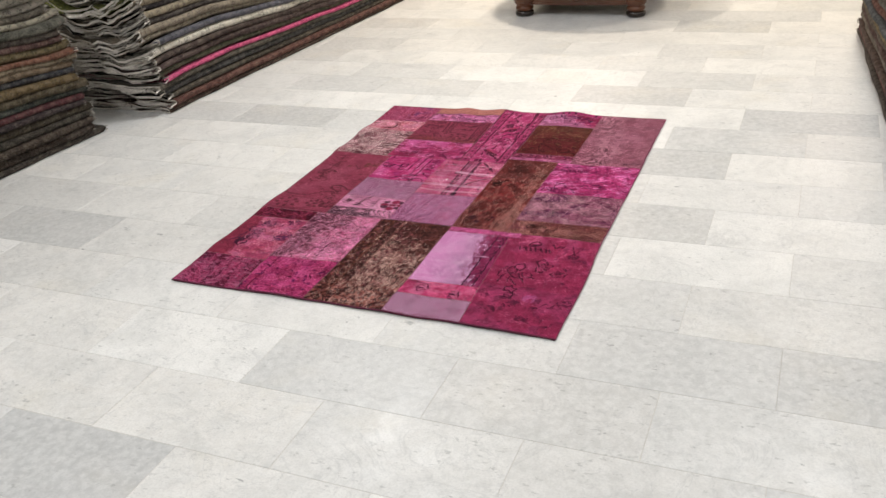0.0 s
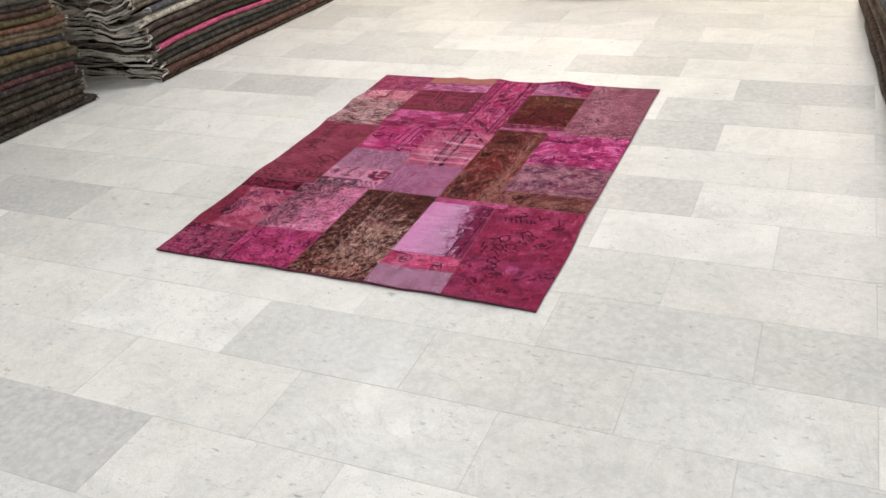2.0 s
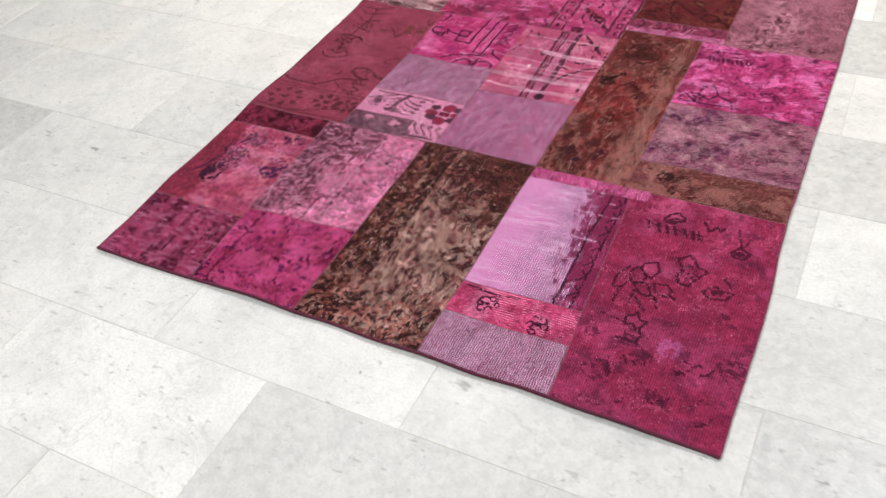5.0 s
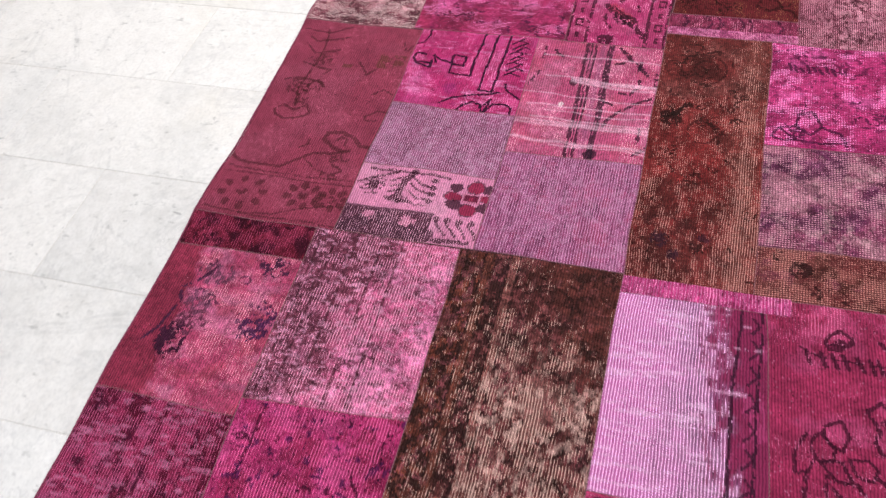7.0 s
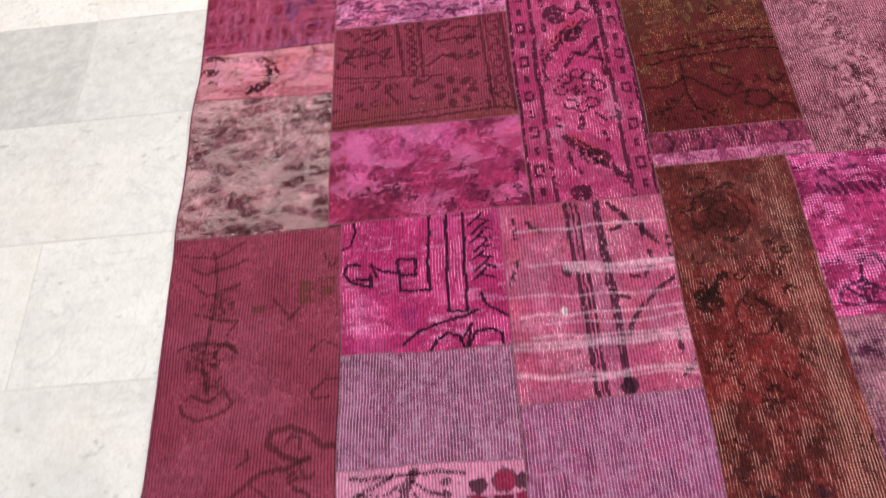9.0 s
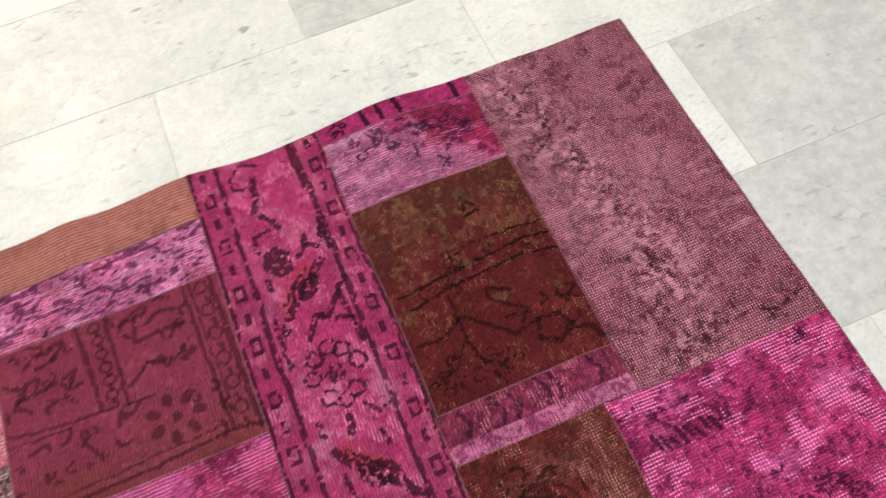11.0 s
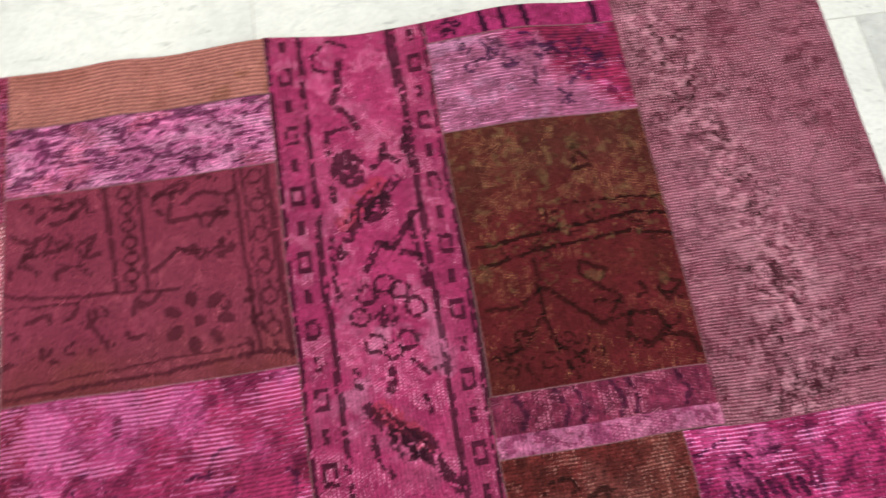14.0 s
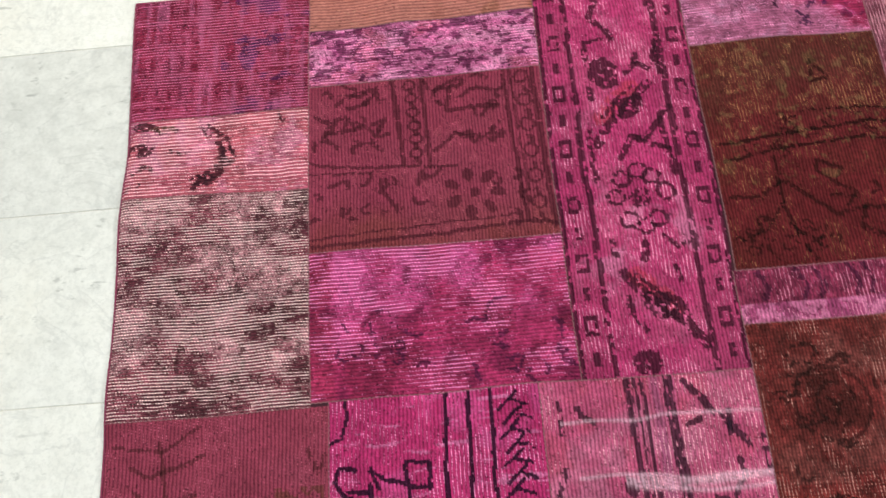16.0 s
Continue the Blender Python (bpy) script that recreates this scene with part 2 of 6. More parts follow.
for lx, ly in LAMPS:
    bm = bmesh.new()
    for sx0, sy0, sx1, sy1 in ((-0.31, -0.31, 0.31, -0.292), (-0.31, 0.292, 0.31, 0.31), (-0.31, -0.2915, -0.292, 0.2915), (0.292, -0.2915, 0.31, 0.2915)):
        add_box(bm, (lx + sx0, ly + sy0, CEILING - 0.012), (lx + sx1, ly + sy1, CEILING), 0.002)
    tagged(part("ceiling_light", bm, BRUSHED, None), "square white flush ceiling light with metal frame", "ceiling light", "ceiling lights")


# ---- the patchwork rug ----
def lattice(ix, iy, seed):
    h = np.sin(ix * 127.1 + iy * 311.7 + seed * 74.7) * 43758.5453
    return h - np.floor(h)


def value_noise(x, y, seed):
    ix, iy = np.floor(x), np.floor(y)
    fx, fy = x - ix, y - iy
    fx, fy = fx * fx * (3 - 2 * fx), fy * fy * (3 - 2 * fy)
    a = lattice(ix, iy, seed) * (1 - fx) + lattice(ix + 1, iy, seed) * fx
    b = lattice(ix, iy + 1, seed) * (1 - fx) + lattice(ix + 1, iy + 1, seed) * fx
    return a * (1 - fy) + b * fy


def rug_height(x, y):
    """How high the worn rug stands, with its shallow waves."""
    far, left, near = np.clip((2.05 - y) / 0.16, 0, 9), np.clip((x + 0.03) / 0.12, 0, 9), np.clip(y / 0.12, 0, 9)
    z = 0.0062 + 0.0022 * value_noise(x * 4.2, y * 4.2, 3) + 0.0012 * value_noise(x * 11, y * 11, 5)
    z = z + np.exp(-far**2) * (0.016 * np.exp(-(((x - 1.0) / 0.085) ** 2)) + 0.010 * np.exp(-(((x - 0.62) / 0.06) ** 2)) + 0.009 * np.exp(-(((x - 0.42) / 0.05) ** 2)))
    z = z + np.exp(-left**2) * (0.011 * np.exp(-(((y - 1.64) / 0.08) ** 2)) + 0.009 * np.exp(-(((y - 1.36) / 0.06) ** 2)) + 0.008 * np.exp(-(((y - 0.72) / 0.09) ** 2)) + 0.006 * np.exp(-(((y - 0.3) / 0.07) ** 2)))
    z = z + np.exp(-near**2) * 0.003 * (1 + np.sin(x * 15.0 + 1.2)) * 0.5
    rim = np.clip(np.minimum(np.minimum(x + 0.03, 1.487 - x), np.minimum(y + 0.002, 2.054 - y)) / 0.014, 0, 1)
    return z - 0.0030 * (1 - rim) ** 2


def sway(x, y):
    """Where the sewing and the pull of the pile leave a point of the rug: edges that wander, sides that bow."""
    dx, dy = 0.005 * (value_noise(x * 9, y * 9, 31) - 0.5), 0.006 * (value_noise(x * 9, y * 9, 37) - 0.5)
    west = np.interp(y, (0, 0.23, 0.58, 0.67, 0.86, 1.1, 1.33, 1.7, 1.83, 2.05), (0.004, 0.006, 0.003, 0.004, 0.009, 0.005, -0.001, 0.0, -0.003, -0.009))
    east = np.interp(y, (0, 0.34, 0.69, 0.86, 1.4, 1.6, 1.8, 2.05), (0.005, 0.009, -0.003, -0.001, 0.003, 0.001, -0.002, 0.003))
    north = np.interp(x, (0.0, 0.25, 0.64, 0.77, 0.9, 1.05, 1.48), (0.006, 0.002, 0.005, 0.0, 0.004, 0.006, 0.006))
    south = np.interp(x, (0.0, 0.2, 0.45, 0.7, 1.1, 1.49), (0.004, 0.008, 0.012, 0.008, 0.004, -0.004))
    dx = dx + west * np.exp(-(((x + 0.03) / 0.10) ** 2)) + east * np.exp(-(((x - 1.485) / 0.10) ** 2))
    dy = dy + north * np.exp(-(((y - 2.05) / 0.07) ** 2)) + south * np.exp(-((y / 0.07) ** 2))
    return x + dx, y + dy


class Panel:
    """One sewn-in piece of old carpet, coloured knot by knot."""

    def __init__(self, w, h, seed, across=0, period=0.007, both=False):
        self.w, self.h, self.seed = w, h, seed
        knot = period if both else 0.0042
        size = [period if across == 0 else knot, knot if across == 0 else period]
        self.cells = [max(3, round(w / size[0])), max(3, round(h / size[1]))]
        # the pile is dyed and worn in dots finer than a knot
        self.nx, self.ny = max(3, round(w / 0.0025)), max(3, round(h / 0.0025))
        self.cell = max(w / self.nx, h / self.ny)
        u, v = np.meshgrid((np.arange(self.nx) + 0.5) / self.nx, (np.arange(self.ny) + 0.5) / self.ny)
        self.u, self.v = u, v
        # motifs step from knot to knot; the knots of one row sit a little off those of the next
        self.ci, self.cj = np.floor(u * self.nx), np.floor(v * self.ny)
        off = 0.9 * (lattice(self.ci, 0 * self.ci, seed + 5) - 0.5) if across == 0 else 0
        off2 = 0.9 * (lattice(self.cj, 0 * self.cj, seed + 6) - 0.5) if across == 1 else 0
        self.x = (self.ci + 0.5 + off2) / self.nx * w
        self.y = (self.cj + 0.5 + off) / self.ny * h
        self.rgb = np.zeros((self.ny, self.nx, 3))
        self.wear = np.zeros((self.ny, self.nx)) + 0.3
        self.count = seed * 17
        self.age = 0.75
        self.wx = self.x + 0.005 * (self.noise(0.02, octaves=2) - 0.5)
        self.wy = self.y + 0.005 * (self.noise(0.02, octaves=2) - 0.5)

    def noise(self, sx, sy=None, octaves=3):
        self.count += 1
        sy = sx if sy is None else sy
        total, weight = 0, 0
        for o in range(octaves):
            total = total + value_noise(self.x / sx * 2**o + 13.7 * self.count, self.y / sy * 2**o + 7.3 * self.count, self.count + o) * 0.6**o
            weight += 0.6**o
        return total / weight

    def aged(self):
        """The knots' colours with uneven dye and odd knots between them."""
        one = lattice(np.floor(self.u * self.nx), np.floor(self.v * self.ny), self.seed + 900)
        two = lattice(self.ci, self.cj, self.seed + 901)
        cell = lattice(self.ci, self.cj, self.seed + 902)
        tone = np.exp(self.age * (0.35 * (one - 0.5) + 0.45 * (cell - 0.5) + 1.1 * (self.noise(0.007, octaves=2) - 0.5) + 1.0 * (self.noise(0.04, octaves=2) - 0.5)))
        tone = tone * np.where(two < 0.05 * self.age, 0.45, 1.0)
        lum = self.rgb @ np.array((0.35, 0.5, 0.15))
        tone = 1 + (tone - 1) * np.where(tone > 1, np.clip((lum - 0.012) / 0.03, 0, 1), 1.0)
        rgb = self.rgb * tone[..., None]
        grey = rgb.mean(-1, keepdims=True)
        return rgb + (grey - rgb) * 0.10

    def lay(self, mask, colour, amount=1.0):
        m = np.clip(mask * amount, 0, 1)[..., None]
        self.rgb = self.rgb * (1 - m) + np.array(srgb(*colour)) * m
        return self

    def fill(self, colour):
        self.rgb[:] = srgb(*colour)
        return self

    def blot(self, colour, size, level=0.55, soft=0.12, amount=1.0, sy=None, where=1.0):
        """Uneven patches of another shade; sy: their length along y."""
        n = self.noise(size, sy)
        return self.lay(np.clip((n - level) / soft, 0, 1) * where, colour, amount)

    def knots(self, colour, share, amount=0.9, where=1.0):
        """Single odd knots."""
        self.count += 1
        rnd = lattice(self.ci, self.cj, self.count)
        return self.lay((rnd < share) * where, colour, amount)

    def worn(self, base, extra, size, sy=None, level=0.45, where=1.0):
        n = self.noise(size, sy)
        self.wear = base + extra * np.clip((n - level) / 0.2, 0, 1) * where
        return self

    def path(self, points, width=0.0045, gap=0.0):
        """Mask of a line through (u, v) points; gap: the share of it that is missing."""
        best = np.full(self.u.shape, 9.0)
        for (ax, ay), (bx, by) in zip(points, points[1:]):
            ax, ay, bx, by = ax * self.w, ay * self.h, bx * self.w, by * self.h
            dx, dy = bx - ax, by - ay
            t = np.clip(((self.wx - ax) * dx + (self.wy - ay) * dy) / (dx * dx + dy * dy + 1e-12), 0, 1)
            best = np.minimum(best, np.hypot(self.wx - ax - t * dx, self.wy - ay - t * dy))
        m = (best < max(width * 0.45, self.cell * 0.6)).astype(float)
        if gap:
            m = m * (self.noise(0.006, octaves=1) > gap)
        return m

    def loop(self, u, v, ru, rv, width=0.0045, a0=0.0, a1=6.2832):
        """Mask of an oval line about (u, v), radii in metres."""
        pts = [(u + ru * math.cos(a) / self.w, v + rv * math.sin(a) / self.h) for a in np.linspace(a0, a1, 15)]
        return self.path(pts, width)

    def disc(self, u, v, ru, rv, turn=0.0):
        c, s = math.cos(turn), math.sin(turn)
        dx, dy = self.wx - u * self.w, self.wy - v * self.h
        return (((dx * c + dy * s) / ru) ** 2 + ((dy * c - dx * s) / rv) ** 2 < 0.62 + 0.76 * self.noise(0.007, octaves=2)).astype(float)

    def box(self, u0, v0, u1, v1):
        return ((self.u > u0) & (self.u < u1) & (self.v > v0) & (self.v < v1)).astype(float)

    def rosette(self, u, v, r, petals=6, width=0.0045):
        """A blossom with uneven, broken petals."""
        rng = random.Random(round(u * 977 + v * 331 + r * 5000))
        m = self.disc(u, v, r * 0.24, r * 0.2)
        for k in range(petals):
            a, q = 6.2832 * k / petals + rng.uniform(-0.3, 0.3), r * rng.uniform(0.55, 0.85)
            start = rng.uniform(0, 6.28)
            m = np.maximum(m, self.loop(u + q * math.cos(a) / self.w, v + q * math.sin(a) / self.h, r * rng.uniform(0.2, 0.42), r * rng.uniform(0.2, 0.36), width, start, start + rng.uniform(3.6, 6.2)))
        return m * (self.noise(0.007, octaves=1) > 0.3)

    def sprays(self, n, size, seed, width=0.004, where=(0, 0, 1, 1)):
        """Scattered floral outlines: curls, leaves and small blossoms."""
        rng = random.Random(seed)
        m = np.zeros(self.u.shape)
        for _ in range(n):
            u, v = where[0] + (where[2] - where[0]) * rng.random(), where[1] + (where[3] - where[1]) * rng.random()
            s, kind, a = size * rng.uniform(0.6, 1.3), rng.randrange(7), rng.uniform(0, 6.28)
            if kind == 0:
                m = np.maximum(m, self.rosette(u, v, s, rng.choice((4, 5, 6)), width))
            elif kind == 1:
                pts = [(u + s * (0.2 + 0.12 * k) * math.cos(a + 0.75 * k) / self.w, v + s * (0.2 + 0.12 * k) * math.sin(a + 0.75 * k) / self.h) for k in range(rng.choice((6, 8)))]
                m = np.maximum(m, self.path(pts, width))
            elif kind in (2, 3):
                for side in (-0.9, 0.1, 0.8)[: rng.choice((2, 3))]:
                    m = np.maximum(m, self.disc(u + s * 0.6 * math.cos(a + side) / self.w, v + s * 0.6 * math.sin(a + side) / self.h, s * 0.5, s * 0.17, a + side))
            else:
                x, y, pts = u, v, []
                for _ in range(rng.choice((4, 5, 7))):
                    pts.append((x, y))
                    a += rng.uniform(-1.3, 1.3)
                    x, y = x + s * 0.5 * math.cos(a) / self.w, y + s * 0.5 * math.sin(a) / self.h
                m = np.maximum(m, self.path(pts, width))
        m = m * (self.noise(0.007, octaves=1) > 0.25)
        return m


def crimson_stripes(p):
    p.fill((144, 26, 66)).blot((168, 60, 104), 0.016, 0.5, 0.2, 0.6, sy=0.12).blot((82, 28, 92), 0.035, 0.6, 0.08, 0.8, sy=0.025, where=p.u > 0.5).knots((104, 22, 60), 0.10)
    p.blot((178, 84, 130), 0.008, 0.6, 0.08, 0.6, sy=0.10).lay((p.disc(0.72, 0.60, 0.04, 0.014) + p.disc(0.65, 0.48, 0.014, 0.03)) * (p.noise(0.012) > 0.42), (74, 30, 92), 0.75)
    p.wear = 0.42 + 0.9 * np.clip(np.maximum(p.noise(0.010, 0.14), p.noise(0.14, 0.012)) - 0.42, 0, 0.4) / 0.3


def salmon_worn(p):
    p.fill((190, 78, 108)).blot((214, 120, 160), 0.05, 0.5, 0.15, 0.7, sy=0.03).blot((196, 84, 106), 0.03, 0.52, 0.1, 0.8, sy=0.10)
    ink = (66, 22, 38)
    m = p.path([(0.42, 0.86), (0.47, 0.78), (0.54, 0.66), (0.56, 0.44), (0.5, 0.28), (0.38, 0.12)], 0.022, 0.2) + p.disc(0.55, 0.46, 0.016, 0.022) + p.disc(0.43, 0.18, 0.024, 0.010)
    m = m + p.disc(0.06, 0.62, 0.024, 0.014) + p.disc(0.08, 0.92, 0.020, 0.008) + p.disc(0.2, 0.86, 0.022, 0.008) + p.path([(0.04, 0.34), (0.1, 0.4), (0.14, 0.36)], 0.010, 0.2) + p.path([(0.02, 0.1), (0.08, 0.16)], 0.012, 0.2) + p.path([(0.24, 0.6), (0.34, 0.5)], 0.010, 0.3) + p.path([(0.84, 0.96), (0.86, 0.86)], 0.009, 0.2)
    p.lay(m * (p.noise(0.007, octaves=2) > 0.4), ink, 0.85).lay(p.disc(0.18, 0.88, 0.02, 0.006), (104, 76, 48), 0.5)
    p.worn(0.6, 0.5, 0.07, 0.02)


def grey_brown(p):
    p.age = 1.0
    p.fill((134, 60, 80)).blot((194, 130, 144), 0.08, 0.50, 0.12, 0.8, sy=0.05).blot((92, 36, 52), 0.05, 0.52, 0.1, 0.8, sy=0.04)
    p.lay(p.loop(0.45, 0.62, 0.045, 0.05, 0.006) + p.loop(0.5, 0.24, 0.05, 0.045, 0.006), (84, 40, 48), 0.6).knots((84, 42, 50), 0.2, 0.8).knots((196, 150, 150), 0.03, 0.7)
    p.worn(0.55, 0.75, 0.05, 0.02, 0.42)


def old_rose(p):
    p.age = 0.28
    p.fill((166, 62, 92)).blot((174, 74, 104), 0.12, 0.5, 0.2, 0.7).blot((132, 48, 70), 0.02, 0.55, 0.1, 0.3)
    ink = (92, 38, 46)
    # a running scroll that ends in a curl, over two ruled lines
    m = p.path([(0.0, 0.27), (0.08, 0.24), (0.18, 0.23), (0.31, 0.23), (0.42, 0.23), (0.52, 0.27), (0.62, 0.31), (0.76, 0.32), (0.87, 0.34)], 0.009)
    m = m + p.path([(0.83, 0.33), (0.73, 0.35), (0.65, 0.38), (0.66, 0.41), (0.76, 0.42), (0.86, 0.4), (0.93, 0.37), (1.0, 0.37)], 0.011) + p.path([(0.74, 0.38), (0.77, 0.4), (0.82, 0.39), (0.82, 0.36)], 0.006)
    m = m + p.path([(0.04, 0.21), (0.32, 0.2), (0.63, 0.2), (1, 0.21)], 0.004, 0.15) + p.path([(0.04, 0.185), (0.33, 0.185), (0.68, 0.18), (1, 0.19)], 0.004, 0.2) + p.path([(0.5, 0.33), (0.56, 0.35), (0.54, 0.37)], 0.007, 0.2)
    m = m + p.path([(0.58, 0.28), (0.7, 0.24), (0.85, 0.22)], 0.005, 0.3) + p.sprays(6, 0.022, 19, 0.005, (0.62, 0.2, 0.98, 0.32))
    # blossoms of the lower border
    for u, v, r in ((0.26, 0.10, 0.048), (0.70, 0.12, 0.036), (0.90, 0.12, 0.03)):
        for k in range(8):
            a = 0.785 * k + 0.2
            m = m + p.disc(u + r * math.cos(a) / p.w, v + r * 0.8 * math.sin(a) / p.h, 0.011, 0.008, a)
        m = m + p.disc(u, v, 0.012, 0.010) * (p.noise(0.008) > 0.4)
    m = m + p.path([(0.04, 0.02), (0.36, 0.02), (0.54, 0.03), (0.75, 0.07), (1, 0.1)], 0.005, 0.2) + p.path([(0.3, 0.015), (1, 0.012)], 0.005, 0.3)
    # the upright stem with its leaves and the urn
    m = m + p.path([(0.25, 0.95), (0.28, 0.84), (0.28, 0.75), (0.26, 0.68), (0.24, 0.62), (0.28, 0.52)], 0.007, 0.1) + p.path([(0.04, 0.95), (0.26, 0.93), (0.42, 0.98)], 0.006, 0.2)
    for leaf in ([(0.14, 0.85), (0.23, 0.81), (0.41, 0.84)], [(0.15, 0.76), (0.29, 0.74), (0.43, 0.73), (0.38, 0.69)], [(0.09, 0.65), (0.22, 0.67), (0.41, 0.66), (0.43, 0.62)], [(0.12, 0.9), (0.2, 0.88), (0.34, 0.9), (0.44, 0.92)]):
        m = m + p.path(leaf, 0.007, 0.2)
    m = m + (p.disc(0.23, 0.62, 0.03, 0.03) + p.disc(0.37, 0.64, 0.024, 0.022) + p.disc(0.3, 0.57, 0.022, 0.03) + p.disc(0.3, 0.78, 0.03, 0.022)) * (p.noise(0.008) > 0.5)
    m = m + p.path([(0.13, 0.5), (0.19, 0.52), (0.29, 0.5), (0.38, 0.53), (0.43, 0.49), (0.39, 0.47), (0.25, 0.45), (0.16, 0.47), (0.13, 0.5)], 0.0065, 0.1)
    m = m + p.path([(0.62, 0.79), (0.72, 0.72), (0.77, 0.75)], 0.007, 0.2) + p.path([(0.84, 0.62), (0.91, 0.65), (0.98, 0.63)], 0.006, 0.2) + p.path([(0.95, 0.49), (0.87, 0.49), (0.86, 0.51), (0.93, 0.54), (1.0, 0.54)], 0.006) + p.path([(0.9, 0.92), (0.95, 0.86), (0.98, 0.9)], 0.006, 0.2)
    p.lay(m, ink, 0.72).lay((p.box(0.76, 0.76, 0.98, 0.84) + p.box(0.5, 0.75, 0.58, 0.77)) * (p.noise(0.010) > 0.5), (112, 64, 48), 0.7)
    p.worn(0.16, 0.25, 0.08)


def dark_band(p):
    p.fill((104, 14, 40)).blot((140, 32, 66), 0.04, 0.52, 0.12, 0.7).blot((58, 12, 34), 0.03, 0.5, 0.1, 0.8)
    p.lay(p.sprays(6, 0.02, 4), (52, 12, 34), 0.8)
    p.worn(0.46, 0.35, 0.025)


def faded_rose(p):
    p.fill((196, 66, 114)).blot((208, 104, 150), 0.05, 0.46, 0.16, 0.8, sy=0.03).blot((200, 70, 104), 0.05, 0.58, 0.1, 0.6)
    solid = np.clip((0.32 - p.u + 0.12 * (p.noise(0.03) - 0.5) + 0.12 * (0.5 - p.v)) / 0.06, 0, 1)
    p.lay(solid, (158, 44, 78))
    ink = (84, 34, 72)
    p.lay(p.disc(0.34, 0.36, 0.03, 0.042) * (p.noise(0.01) > 0.46), (70, 22, 56)).lay((p.disc(0.42, 0.82, 0.04, 0.03) + p.disc(0.4, 0.62, 0.03, 0.03)) * (p.noise(0.009) > 0.5), (110, 62, 92), 0.8).lay(p.disc(0.86, 0.56, 0.038, 0.046) * (p.noise(0.008) > 0.5), (92, 36, 88)).lay(p.disc(0.82, 0.92, 0.04, 0.024) * (p.noise(0.008) > 0.52), ink)
    p.lay(p.disc(0.42, 0.48, 0.034, 0.034) * (p.noise(0.008) > 0.54), (120, 52, 84)).lay(p.path([(0.12, 0.3), (0.2, 0.4), (0.26, 0.6), (0.22, 0.7), (0.3, 0.74), (0.4, 0.86)], 0.0078, 0.3), ink)
    p.lay(p.sprays(7, 0.022, 21, 0.005, (0.3, 0.62, 0.75, 0.95)) * (p.noise(0.02) > 0.45), ink, 0.8)
    p.worn(0.3, 0.45, 0.04, where=1 - solid)


def plum_columns(p):
    p.fill((150, 28, 78)).blot((176, 82, 128), 0.05, 0.48, 0.14, 0.6, where=p.u < 0.6).blot((92, 10, 42), 0.022, 0.48, 0.1, 0.85, sy=0.16)
    p.blot((76, 16, 50), 0.012, 0.58, 0.08, 0.7).knots((88, 14, 48), 0.14).blot((196, 120, 160), 0.020, 0.60, 0.08, 0.6, sy=0.006)
    p.worn(0.74, 0.4, 0.03)


def magenta_floral(p):
    p.fill((180, 30, 104)).blot((198, 58, 132), 0.05, 0.54, 0.14, 0.6).blot((146, 20, 70), 0.04, 0.52, 0.1, 0.7).knots((96, 14, 58), 0.08)
    ink = (72, 10, 46)
    p.lay(p.sprays(15, 0.024, 31, 0.0055) * (p.noise(0.02) > 0.4), ink, 0.9).lay(p.path([(0.12, 0.0), (0.16, 1)], 0.006, 0.35), ink, 0.8)
    p.blot((70, 18, 78), 0.014, 0.66, 0.05, 0.8).worn(0.5, 0.45, 0.04)


def pink_ruled(p):
    p.age = 1.0
    p.fill((206, 84, 138)).blot((240, 126, 184), 0.06, 0.5, 0.15, 0.8)
    brown = np.clip((0.62 - p.u + 0.35 * (p.v - 0.5) + 0.5 * (p.noise(0.05) - 0.5)) / 0.3, 0, 1)
    p.lay(brown, (116, 52, 72), 0.85)
    for u in (0.06, 0.16, 0.3, 0.48, 0.62):
        p.lay(p.box(u - 0.009, 0, u + 0.009, 1) * (p.noise(0.02, 0.04) > 0.36), (80, 36, 50), 0.75)
    for k in range(15):
        p.lay(p.loop(0.11, 0.035 + 0.067 * k, 0.009, 0.008, 0.004) + (p.loop(0.55, 0.035 + 0.067 * k, 0.009, 0.008, 0.004) if k % 3 else 0), (84, 40, 54), 0.7)
    p.lay(p.sprays(12, 0.022, 41, 0.005, (0.1, 0.1, 0.75, 0.95)) * (p.noise(0.02) > 0.42), (82, 40, 56), 0.75)
    p.lay(p.path([(0.0, 0.16), (0.4, 0.12), (0.8, 0.16)], 0.006, 0.4), (84, 44, 56), 0.7).blot((92, 42, 58), 0.02, 0.6, 0.06, 0.6, sy=0.012)
    p.blot((104, 44, 66), 0.010, 0.53, 0.08, 0.65).blot((234, 160, 200), 0.012, 0.6, 0.08, 0.5, sy=0.005).worn(0.55, 0.42, 0.025)


